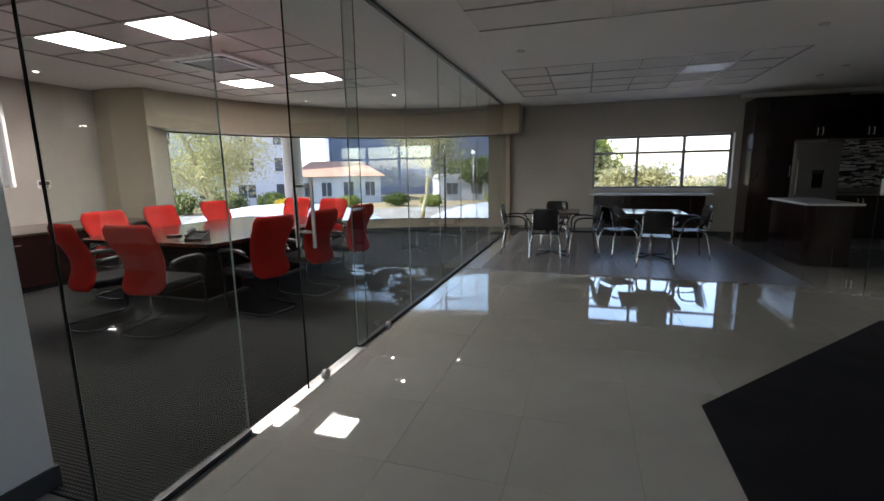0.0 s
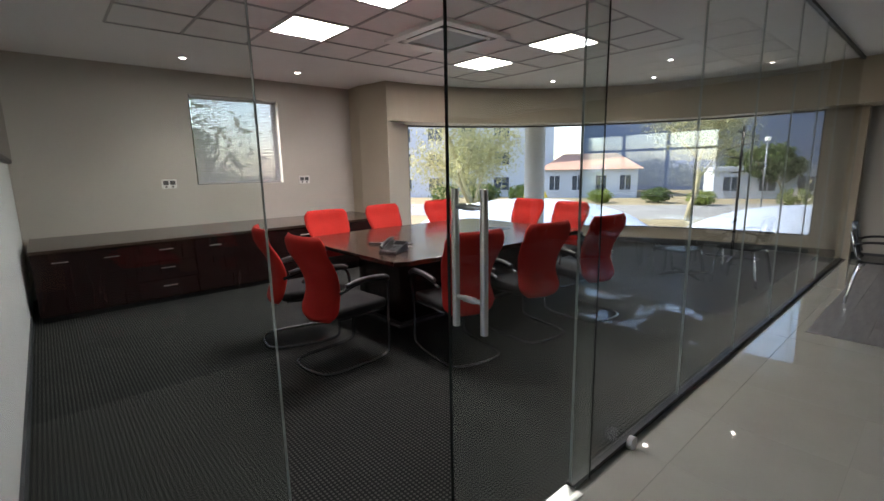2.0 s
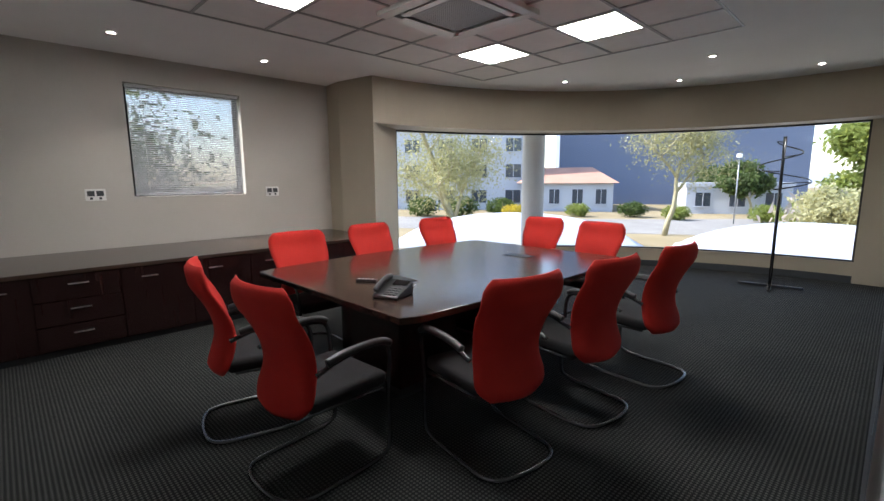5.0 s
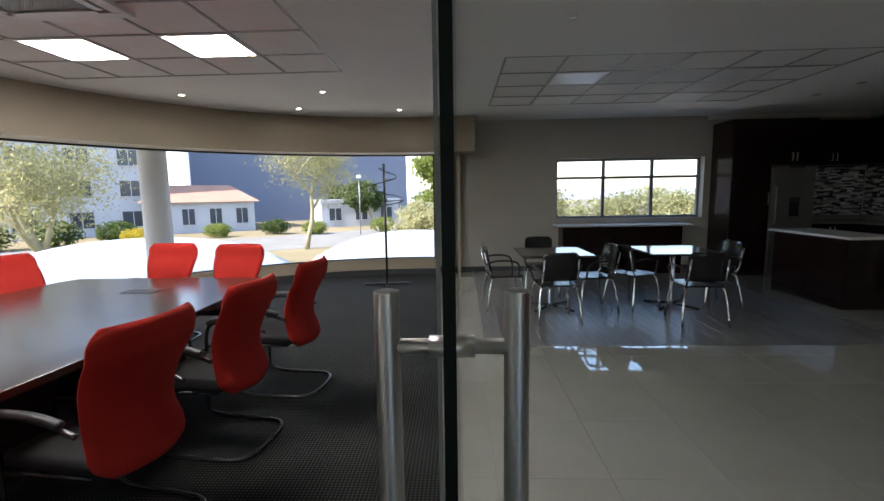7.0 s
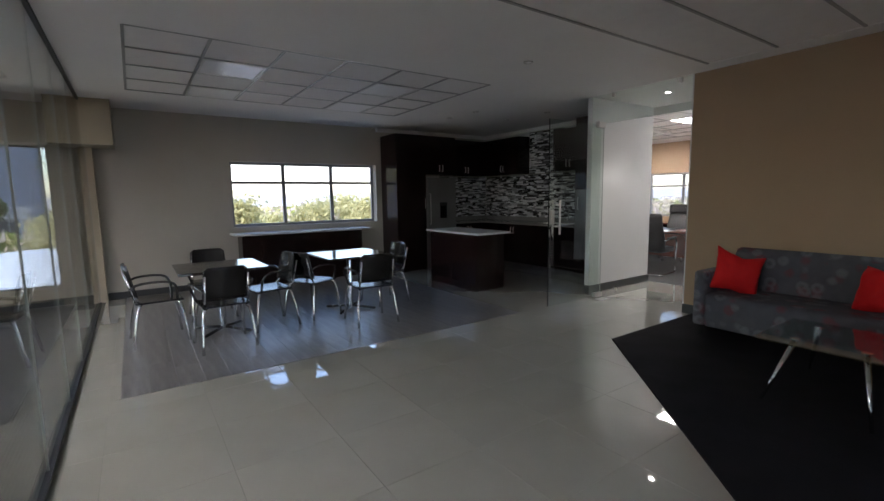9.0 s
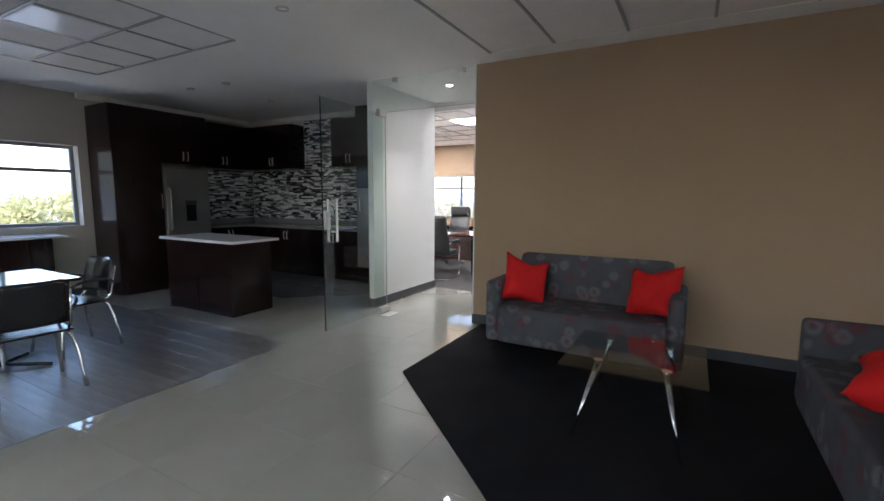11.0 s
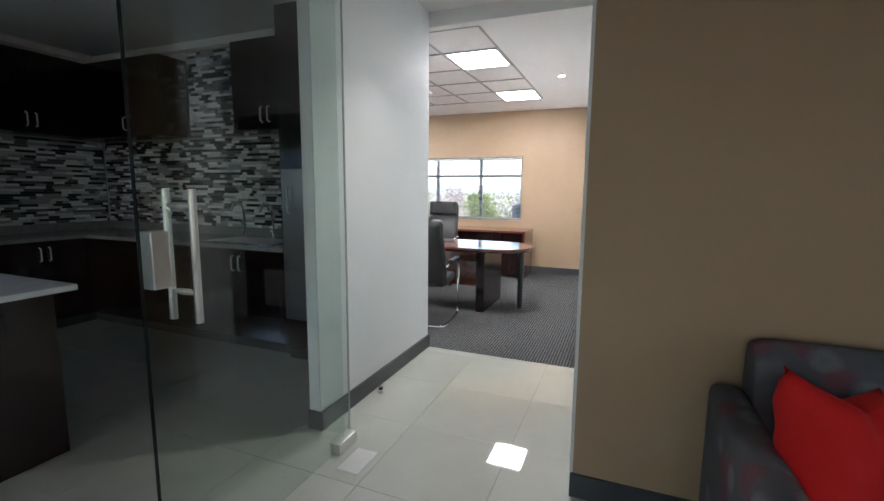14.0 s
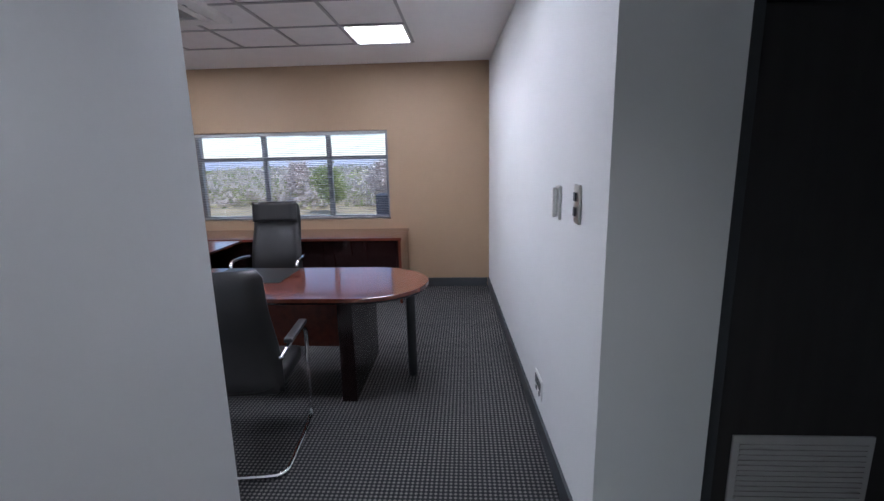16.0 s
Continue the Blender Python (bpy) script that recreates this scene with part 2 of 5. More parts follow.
def prism(name, pts, z0, z1, mat, parent=None, bevel=0.0):
    bm = bmesh.new()
    lo, hi = [bm.verts.new((x, y, z0)) for x, y in pts], [bm.verts.new((x, y, z1)) for x, y in pts]
    n = len(pts)
    bm.faces.new(lo[::-1]), bm.faces.new(hi)
    for i in range(n):
        bm.faces.new((lo[i], lo[(i + 1) % n], hi[(i + 1) % n], hi[i]))
    soften(bm, bevel)
    return put(name, bm, mat, parent)


def strip_wall(name, inner, outer, z0, z1, mat, parent=None):
    """A wall that follows two lines of plan points."""
    return prism(name, list(inner) + list(outer)[::-1], z0, z1, mat, parent)


def chaikin(pts, n=3):
    pts = [Vector(p) for p in pts]
    for _ in range(n):
        out = [pts[0]]
        for a, b in zip(pts, pts[1:]):
            out += [a * 0.75 + b * 0.25, a * 0.25 + b * 0.75]
        pts = out + [pts[-1]]
    return pts


def add_tube(bm, pts, r, sides=8, taper=1.0):
    pts = [Vector(p) for p in pts]
    rings, up = [], None
    for i, p in enumerate(pts):
        d = (pts[min(i + 1, len(pts) - 1)] - pts[max(i - 1, 0)]).normalized()
        if up is None:
            up = d.orthogonal().normalized()
        up = (up - d * up.dot(d)).normalized()
        side = d.cross(up)
        rr = r * (1 + (taper - 1) * i / max(1, len(pts) - 1))
        rings.append([bm.verts.new(p + (up * math.cos(a) + side * math.sin(a)) * rr) for a in (2 * math.pi * k / sides for k in range(sides))])
    for a, b in zip(rings, rings[1:]):
        for k in range(sides):
            bm.faces.new((a[k], a[(k + 1) % sides], b[(k + 1) % sides], b[k]))
    bm.faces.new(rings[0][::-1]), bm.faces.new(rings[-1])


def tube(name, pts, r, mat, parent=None, sides=8, taper=1.0, rounds=0):
    bm = bmesh.new()
    add_tube(bm, chaikin(pts, rounds) if rounds else pts, r, sides, taper)
    return put(name, bm, mat, parent, True)


def disc(name, x, y, z0, z1, r, mat, parent=None, sides=20, bevel=0.0):
    return prism(name, [(x + r * math.cos(2 * math.pi * k / sides), y + r * math.sin(2 * math.pi * k / sides)) for k in range(sides)], z0, z1, mat, parent, bevel)


def shell(name, w, y, z, thick, mat, parent=None, nu=12, nv=18, curve=0.05):
    """A padded back or seat: half width, y and z as functions of v in 0..1; curve bows it across."""
    bm = bmesh.new()
    sheets = []
    for s in (1, -1):
        grid = []
        for j in range(nv + 1):
            v = j / nv
            row = []
            for i in range(nu + 1):
                u = 2 * i / nu - 1
                edge = max(0.0, (1 - abs(u) ** 5) * (1 - abs(2 * v - 1) ** 10)) ** 0.5
                row.append(bm.verts.new((u * w(v), y(v) + curve * u * u + s * thick / 2 * (0.12 + 0.88 * edge), z(v))))
            grid.append(row)
        sheets.append(grid)
        for j in range(nv):
            for i in range(nu):
                bm.faces.new((grid[j][i], grid[j][i + 1], grid[j + 1][i + 1], grid[j + 1][i]))
    f, b = sheets
    for i in range(nu):
        for j in (0, nv):
            bm.faces.new((f[j][i], f[j][i + 1], b[j][i + 1], b[j][i]))
    for j in range(nv):
        for i in (0, nu):
            bm.faces.new((f[j][i], f[j + 1][i], b[j + 1][i], b[j][i]))
    return put(name, bm, mat, parent, True)


def structure(ob, label, category=""):
    return tagged(ob, label, category or "", kind="structure")


def arc3(a, m, b, n):
    """Points on the circle through a, m, b."""
    ax, ay, bx, by, cx, cy = *a, *m, *b
    d = 2 * (ax * (by - cy) + bx * (cy - ay) + cx * (ay - by))
    ux = ((ax * ax + ay * ay) * (by - cy) + (bx * bx + by * by) * (cy - ay) + (cx * cx + cy * cy) * (ay - by)) / d
    uy = ((ax * ax + ay * ay) * (cx - bx) + (bx * bx + by * by) * (ax - cx) + (cx * cx + cy * cy) * (bx - ax)) / d
    r = math.hypot(ax - ux, ay - uy)
    t0, t1 = math.atan2(ay - uy, ax - ux), math.atan2(cy - uy, cx - ux)
    if t1 > t0:
        t1 -= 2 * math.pi
    return [(ux + r * math.cos(t0 + (t1 - t0) * k / n), uy + r * math.sin(t0 + (t1 - t0) * k / n)) for k in range(n + 1)], (ux, uy), r


CEIL = 2.82
GLASS_X = -1.285
WIN, WC, WR = arc3((-6.80, 6.42), (-5.33, 8.95), (-1.68, 10.36), 40)
SOF, SC, SR = arc3((-6.36, 5.68), (-5.0, 8.72), (-1.5, 9.93), 36)


def grow(pts, c, d):
    return [(c[0] + (x - c[0]) * (1 + d / math.hypot(x - c[0], y - c[1])), c[1] + (y - c[1]) * (1 + d / math.hypot(x - c[0], y - c[1]))) for x, y in pts]


# ---- large structure ----
structure(box("floor", -7.6, 12.0, -3.2, 11.0, -0.30, -0.012, M_GROUT), "grey grout bed under the glossy floor tiles", "floor")
structure(prism("carpet", [(-7.4, 1.15), (-1.27, 1.15), (-1.27, 10.4)] + WIN[::-1] + [(-7.4, 6.3)], -0.012, 0.0, M_CARPET), "dark charcoal woven carpet of the boardroom", "carpet")
structure(box("carpet", 6.23, 10.4, 5.1, 10.6, -0.012, 0.002, M_CARPET2), "grey ribbed carpet of the office", "carpet")
structure(prism("rug", [(1.18, -3.0), (4.68, -3.0), (4.68, 4.92), (3.08, 4.91), (1.17, 2.79)], 0.0, 0.012, M_RUG), "black fitted rug with a slanting corner under the sofas", "rug")

wall_west = structure(box("wall_west", -7.6, -7.37, 0.9, 3.1, 0, CEIL, M_GREY), "warm grey painted boardroom wall", "wall")
structure(box("wall_west", -7.6, -7.37, 4.34, 5.62, 0, CEIL, M_GREY), "warm grey painted boardroom wall beside the blind", "wall")
structure(box("wall_west", -7.6, -7.37, 3.1, 4.34, 0, 1.29, M_GREY), "warm grey painted wall below the blind", "wall")
structure(box("wall_west", -7.6, -7.37, 3.1, 4.34, 2.53, CEIL, M_GREY), "warm grey painted wall above the blind", "wall")
structure(box("wall_south", -7.37, -1.85, 0.9, 1.19, 0, CEIL, M_WHITE), "white painted wall that carries the television", "wall")
structure(box("baseboard", -6.1, -1.85, 1.19, 1.205, 0, 0.1, M_SKIRT), "charcoal skirting board", "skirting")
structure(box("baseboard", -1.85, -1.835, 0.9, 1.205, 0, 0.1, M_SKIRT), "charcoal skirting board", "skirting")
for x0, x1, z0, z1 in ((-2.1, -0.6, 0, CEIL), (2.0, 12.0, 0, CEIL), (-0.6, 2.0, 0, 0.4), (-0.6, 2.0, 2.5, CEIL)):
    structure(box("wall_south", x0, x1, -3.2, -3.0, z0, z1, M_WHITE), "white painted lobby wall around the stair window", "wall")
structure(box("wall_west", -2.1, -1.85, -3.0, 0.9, 0, CEIL, M_WHITE), "white painted lobby wall", "wall")
structure(prism("wall_pier", [(-7.6, 5.62), (-7.0, 5.56), (-6.36, 5.68), (-6.80, 6.42), (-7.6, 6.6)], 0, CEIL, M_BULK), "taupe painted pier beside the curved window", "wall")
structure(strip_wall("wall_north", WIN, grow(WIN, WC, 0.2), 0, 0.29, M_BULK), "low curved taupe wall below the window", "wall")
structure(strip_wall("baseboard", grow(WIN, WC, -0.016), WIN, 0, 0.1, M_SKIRT), "charcoal skirting along the curved wall", "skirting")
structure(strip_wall("bulkhead", SOF + [(-0.94, 9.87)], grow(WIN, WC, 0.2) + [(-0.94, 10.7)], 2.22, CEIL, M_BULK), "curved taupe bulkhead above the wide window", "bulkhead")
structure(box("wall_north", -1.68, -1.2, 10.34, 10.75, 0, 2.22, M_BULK), "taupe painted pier at the end of the curved window", "wall")
structure(box("wall_north", -1.2, 0.594, 10.52, 10.75, 0, CEIL, M_GREY), "warm grey painted lobby wall", "wall")
structure(box("wall_north", 0.594, 3.28, 10.52, 10.75, 0, 0.99, M_GREY), "warm grey painted wall below the window", "wall")
structure(box("wall_north", 0.594, 3.28, 10.52, 10.75, 2.10, CEIL, M_GREY), "warm grey painted wall above the window", "wall")
structure(box("wall_north", 3.28, 12.0, 10.52, 10.75, 0, CEIL, M_GREY), "warm grey painted kitchen wall", "wall")
structure(box("baseboard", -1.2, 3.36, 10.505, 10.52, 0, 0.1, M_SKIRT), "charcoal skirting board", "skirting")
structure(box("wall_east", 6.15, 6.23, 6.52, 10.52, 0, CEIL, M_WHITE), "white painted wall between kitchen and office", "wall")
structure(box("wall_pier", 4.70, 6.23, 6.44, 6.52, 0, CEIL, M_WHITE), "white painted wall beside the passage", "wall")
structure(box("baseboard", 4.685, 6.245, 6.425, 6.44, 0, 0.11, M_SKIRT), "charcoal skirting board", "skirting")
structure(box("baseboard", 4.685, 4.70, 6.44, 6.52, 0, 0.11, M_SKIRT), "charcoal skirting board", "skirting")
structure(box("wall_tan", 4.68, 4.86, -3.0, 5.03, 0, CEIL, M_TAN), "tan painted wall behind the sofas", "wall")
structure(box("baseboard", 4.664, 4.68, -3.0, 5.04, 0, 0.11, M_SKIRT), "charcoal skirting board", "skirting")
structure(box("wall_jamb", 4.682, 5.0, 5.03, 5.045, 0, CEIL, M_WHITE), "white painted passage wall beside the black door", "wall")
structure(box("wall_passage", 6.27, 6.45, 4.695, 4.95, 0, CEIL, M_WHITE), "white painted wall between passage and office", "wall")
structure(box("baseboard", 6.255, 6.27, 4.695, 5.106, 0, 0.11, M_SKIRT), "charcoal skirting board", "skirting")
structure(box("wall_passage", 6.34, 6.45, 3.0, 4.695, 2.12, CEIL, M_WHITE), "white painted wall above the black door", "wall")
structure(box("wall_passage", 6.34, 6.45, 3.0, 3.80, 0, 2.12, M_WHITE), "white painted corridor wall beside the black door", "wall")
structure(box("wall_passage", 4.86, 6.45, 2.8, 3.0, 0, CEIL, M_WHITE), "white painted end wall of the side corridor", "wall")
structure(box("wall_passage", 4.86, 5.0, 3.0, 5.03, 0, CEIL, M_WHITE), "white painted side of the corridor", "wall")
structure(box("wall_passage", 6.45, 6.6, 2.8, 5.02, 0, CEIL, M_WHITE), "white painted wall behind the black door", "wall")
structure(prism("wall_office", [(6.27, 4.95), (10.55, 4.95), (10.55, 5.29), (6.27, 5.09)], 0, CEIL, M_WHITE), "white painted office wall with switches", "wall")
structure(prism("baseboard", [(6.272, 5.09), (10.3, 5.278), (10.3, 5.294), (6.272, 5.106)], 0, 0.11, M_SKIRT), "charcoal skirting board", "skirting")
for nm, y0, y1, z0, z1 in (("wall_office", 5.05, 6.5, 0, CEIL), ("wall_office", 8.95, 10.6, 0, CEIL), ("wall_office", 6.5, 8.95, 0, 0.87), ("wall_office", 6.5, 8.95, 1.95, CEIL)):
    structure(box(nm, 10.3, 10.55, y0, y1, z0, z1, M_TAN), "tan painted office wall around the window", "wall")
structure(box("baseboard", 10.284, 10.3, 5.3, 10.5, 0, 0.11, M_SKIRT), "charcoal skirting board", "skirting")


def ceiling(name, label, x0, x1, y0, y1, z, grids, thick=0.12):
    """Plaster ceiling with sunken fields of lay-in boards on a rail grid; boards, rails and plaster in one mesh.
    A field that ends in a number has joints of that half width across x in place of rails."""
    bm = bmesh.new()
    xs, ys = sorted({x0, x1, *[g[0] for g in grids], *[g[1] for g in grids]}), sorted({y0, y1, *[g[2] for g in grids], *[g[3] for g in grids]})
    rails, boards = [], []
    for xa, xb in zip(xs, xs[1:]):
        for ya, yb in zip(ys, ys[1:]):
            mx, my = (xa + xb) / 2, (ya + yb) / 2
            if not any(g[0] < mx < g[1] and g[2] < my < g[3] for g in grids):
                add_box(bm, xa, xb, ya, yb, z, z + thick)
    n = len(bm.faces)
    for gx0, gx1, gy0, gy1, nx, ny, skip, *slim in grids:
        px, py = (gx1 - gx0) / nx, (gy1 - gy0) / ny
        gap = slim[0] if slim else 0.012
        for i in range(nx):
            for j in range(ny):
                if (i, j) not in skip:
                    add_box(bm, gx0 + i * px + gap, gx0 + (i + 1) * px - gap, gy0 + j * py + 0.012, gy0 + (j + 1) * py - 0.012, z + 0.006, z + 0.02)
    k = len(bm.faces)
    for gx0, gx1, gy0, gy1, nx, ny, skip, *slim in grids:
        px, py = (gx1 - gx0) / nx, (gy1 - gy0) / ny
        for i in range(0 if slim else nx + 1):
            add_box(bm, gx0 + i * px - 0.012, gx0 + i * px + 0.012, gy0, gy1, z - 0.003, z + 0.03)
        for j in range(ny + 1):
            add_box(bm, gx0, gx1, gy0 + j * py - 0.012, gy0 + j * py + 0.012, z - 0.002, z + 0.028)
        add_box(bm, gx0 - 0.01, gx1 + 0.01, gy0 - 0.01, gy1 + 0.01, z + 0.06, z + thick - 0.01)
    bm.faces.ensure_lookup_table()
    for i, f in enumerate(bm.faces):
        f.material_index = 0 if i < n else (1 if i < k else 2)
    ob = put(name, bm, M_CEIL)
    ob.data.materials.append(M_CTILE), ob.data.materials.append(M_GRID)
    return structure(ob, label, "ceiling")


BX, BY, BP = -5.57, 2.06, 0.618
ceiling("ceiling", "white boardroom ceiling with a field of lay-in boards", -7.6, -1.2, 0.9, 10.75, CEIL,
        [(BX, BX + 5 * BP, BY, BY + 8 * BP, 5, 8, {(1, 2), (3, 2), (1, 6), (3, 6), (2, 4)})])
LX, LY, LP = -0.75, 6.65, 0.62
ceiling("ceiling", "white lobby ceiling with two fields of lay-in boards", -1.2, 6.23, -3.2, 10.75, CEIL,
        [(LX, LX + 6 * LP, LY, LY + 4 * LP, 6, 4, {(1, 1), (1, 3), (4, 1), (4, 3)}),
         (4.40 - 8 * 0.63, 4.40, 4.755 - 10 * 0.63, 4.755, 8, 10, set(), 0.0012)])
ceiling("ceiling", "white office ceiling with lay-in boards", 6.23, 12.0, 3.0, 10.75, 2.70,
        [(6.95 - 0.62, 6.95 + 0.61 * 4, 6.05, 6.05 + 0.56 * 6, 5, 6, {(1, 0), (4, 0), (1, 4), (4, 4)})])
structure(box("trim", 3.3, 6.15, 10.44, 10.52, CEIL - 0.07, CEIL, M_CEIL), "white plaster cornice in the kitchen", "cornice")
structure(box("trim", 6.07, 6.15, 6.6, 10.44, CEIL - 0.07, CEIL, M_CEIL), "white plaster cornice in the kitchen", "cornice")


# ---- lamps in the ceilings ----
def panel_lamp(x, y, z, w, h, lit=True):
    r = tagged(root("panel_lamp", x, y, z), "square recessed ceiling light panel, " + ("switched on" if lit else "switched off"), "ceiling lamp", "ceiling panels")
    box("diffuser", -w / 2 + 0.02, w / 2 - 0.02, -h / 2 + 0.02, h / 2 - 0.02, 0.0, 0.012, M_PANEL if lit else M_OFFP, r)
    bm = bmesh.new()
    for a in ((-w / 2, w / 2, -h / 2, -h / 2 + 0.02), (-w / 2, w / 2, h / 2 - 0.02, h / 2), (-w / 2, -w / 2 + 0.02, -h / 2 + 0.02, h / 2 - 0.02), (w / 2 - 0.02, w / 2, -h / 2 + 0.02, h / 2 - 0.02)):
        add_box(bm, *a, -0.006, 0.02)
    put("rim", bm, M_PLASTIC, r)
    return r


for i, j in ((1, 2), (3, 2), (1, 6), (3, 6)):
    panel_lamp(BX + (i + 0.5) * BP, BY + (j + 0.5) * BP, CEIL, BP - 0.03, BP - 0.03)
for i, j in ((1, 1), (1, 3), (4, 1), (4, 3)):
    panel_lamp(LX + (i + 0.5) * LP, LY + (j + 0.5) * LP, CEIL, LP - 0.03, LP - 0.03, False)
for x, y in ((7.245, 6.33), (9.09, 6.33), (7.245, 8.57), (9.09, 8.57)):
    panel_lamp(x, y, 2.70, 0.59, 0.53)


def downlight(lit):
    r = tagged(root("downlight", 0, 0, CEIL), "small round recessed downlight, " + ("switched on" if lit else "switched off"), "downlight", "downlights")
    disc("lens", 0, 0, -0.006, 0.0, 0.03, M_SPOT if lit else M_OFFP, r, 16)
    bm = bmesh.new()
    add_tube(bm, [(0.042 * math.cos(a), 0.042 * math.sin(a), -0.004) for a in (2 * math.pi * k / 20 for k in range(21))], 0.009, 6)
    put("rim", bm, M_STEEL, r, True)
    return r


lit_one, dark_one = downlight(True), downlight(False)
SPOTS = [(-6.6, 4.35), (-6.58, 2.91), (-4.81, 7.88), (-2.97, 7.9), (-3.66, 8.96), (-2.15, 9.24)]
lit_one.location = (*SPOTS[0], CEIL)
for x, y in SPOTS[1:]:
    copy_thing(lit_one, pose(x, y, CEIL))
copy_thing(lit_one, pose(5.32, 5.70, CEIL))
copy_thing(lit_one, pose(8.17, 5.63, 2.70))
dark_one.location = (2.68, 5.71, CEIL)
for x, y in ((-0.34, 5.66), (3.93, 8.13), (3.90, 8.82), (4.91, 8.47), (5.00, 7.57)):
    copy_thing(dark_one, pose(x, y, CEIL))
for x, y, z in [(*p, CEIL) for p in SPOTS] + [(5.32, 5.70, CEIL), (8.17, 5.63, 2.70)]:
    s = new("downlight_beam", bpy.data.lights.new("downlight_beam", "SPOT"))
    s.data.energy, s.data.spot_size, s.data.spot_blend, s.data.shadow_soft_size, s.data.color = 9 if x > 0 else 8, radians(100), 0.8, 0.02, (1, 0.95, 0.86)
    s.location = (x, y, z - 0.03)

# ceiling cassette air conditioner
ac = tagged(root("air_conditioner", -4.03, 4.86, CEIL), "white square ceiling cassette air conditioner with a dark grille", "air conditioner")
bm = bmesh.new()
S = 0.475
for a in ((-S, S, -S, -S + 0.1), (-S, S, S - 0.1, S), (-S, -S + 0.1, -S + 0.1, S - 0.1), (S - 0.1, S, -S + 0.1, S - 0.1)):
    add_box(bm, *a, -0.035, 0.05)
soften(bm, 0.008)
put("casing", bm, M_PLASTIC, ac)
for k, (a, b) in enumerate(((0, -1), (0, 1), (1, 0), (-1, 0))):
    c = 0.335
    w, h = (0.3, 0.03) if a == 0 else (0.03, 0.3)
    box("flap", a * c - w, a * c + w, b * c - h, b * c + h, -0.045, -0.036, M_PLASTIC, ac, 0.003)
bm = bmesh.new()
for k in range(25):
    q = -0.28 + k * 0.56 / 24
    add_box(bm, -0.29, 0.29, q - 0.004, q + 0.004, -0.03, -0.02)
    add_box(bm, q - 0.004, q + 0.004, -0.29, 0.29, -0.029, -0.019)
put("grille", bm, M_GRID, ac)
box("filter", -0.3, 0.3, -0.3, 0.3, -0.012, 0.0, M_SKIRT, ac)
copy_thing(ac, pose(8.03, 7.86, 2.70))

# ---- windows ----
def curved_window():
    r = structure(new("window_1"), "wide curved window with a thin dark frame", "window")
    for z0, z1 in ((0.29, 0.315), (2.195, 2.22)):
        strip_wall("frame", grow(WIN, WC, 0.03), grow(WIN, WC, 0.09), z0, z1, M_DARKALU, r)
    for p, q in ((0, 1), (-1, -2)):
        e = [WIN[p], tuple(WIN[p][i] * 0.85 + WIN[q][i] * 0.15 for i in (0, 1))]
        strip_wall("frame", grow(e, WC, 0.035), grow(e, WC, 0.085), 0.315, 2.195, M_DARKALU, r)
    bm = bmesh.new()
    pts = grow(WIN, WC, 0.06)
    lo, hi = [bm.verts.new((x, y, 0.315)) for x, y in pts], [bm.verts.new((x, y, 2.195)) for x, y in pts]
    for i in range(len(pts) - 1):
        bm.faces.new((lo[i], lo[i + 1], hi[i + 1], hi[i]))
    put("pane", bm, M_WGLASS, r).visible_shadow = False
    strip_wall("sill", grow(WIN, WC, -0.012), grow(WIN, WC, 0.03), 0.27, 0.294, M_BULK, r)


curved_window()


def framed_window(name, label, along, fixed, a0, a1, z0, z1, posts, bar, depth, sign, mat):
    """A glazed frame; along 'x' or 'y', fixed: place of the frame's room side."""
    r = structure(new(name), label, "window")

    def piece(nm, u0, u1, w0, w1, d0, d1, m):
        f0, f1 = sorted((fixed + sign * d0, fixed + sign * d1))
        return box(nm, u0, u1, f0, f1, w0, w1, m, r) if along == "x" else box(nm, f0, f1, u0, u1, w0, w1, m, r)
    t = 0.045
    piece("frame", a0, a1, z0, z0 + t, depth, depth + 0.05, mat), piece("frame", a0, a1, z1 - t, z1, depth, depth + 0.05, mat)
    piece("frame", a0, a0 + t, z0 + t, z1 - t, depth, depth + 0.05, mat), piece("frame", a1 - t, a1, z0 + t, z1 - t, depth, depth + 0.05, mat)
    if bar:
        piece("transom", a0 + t, a1 - t, bar - 0.025, bar + 0.025, depth, depth + 0.05, mat)
    cuts = [a0 + t, *posts, a1 - t]
    for p in posts:
        for w0, w1 in ((z0 + t, bar - 0.025), (bar + 0.025, z1 - t)) if bar else ((z0 + t, z1 - t),):
            piece("mullion", p - 0.028, p + 0.028, w0, w1, depth + 0.002, depth + 0.052, mat)
    for u0, u1 in zip(cuts, cuts[1:]):
        for w0, w1 in ((z0 + t, bar), (bar, z1 - t)) if bar else ((z0 + t, z1 - t),):
            piece("pane", u0, u1, w0, w1, depth + 0.022, depth + 0.026, M_WGLASS).visible_shadow = False
    return r


framed_window("window_2", "six-pane aluminium window above the counter", "x", 10.52, 0.594, 3.28, 0.99, 2.10, (1.50, 2.40), 1.75, 0.14, 1, M_ALU)
framed_window("window_3", "six-pane aluminium office window", "y", 10.3, 6.5, 8.95, 0.87, 1.95, (7.26, 8.08), 1.63, 0.10, 1, M_ALU)
framed_window("window_5", "wide stair window of the lobby", "x", -3.0, -0.6, 2.0, 0.4, 2.5, (0.3, 1.15), 0, 0.12, -1, M_ALU)
framed_window("window_4", "small boardroom window behind a blind", "y", -7.37, 3.1, 4.34, 1.29, 2.53, (), 0, 0.14, -1, M_DARKALU)


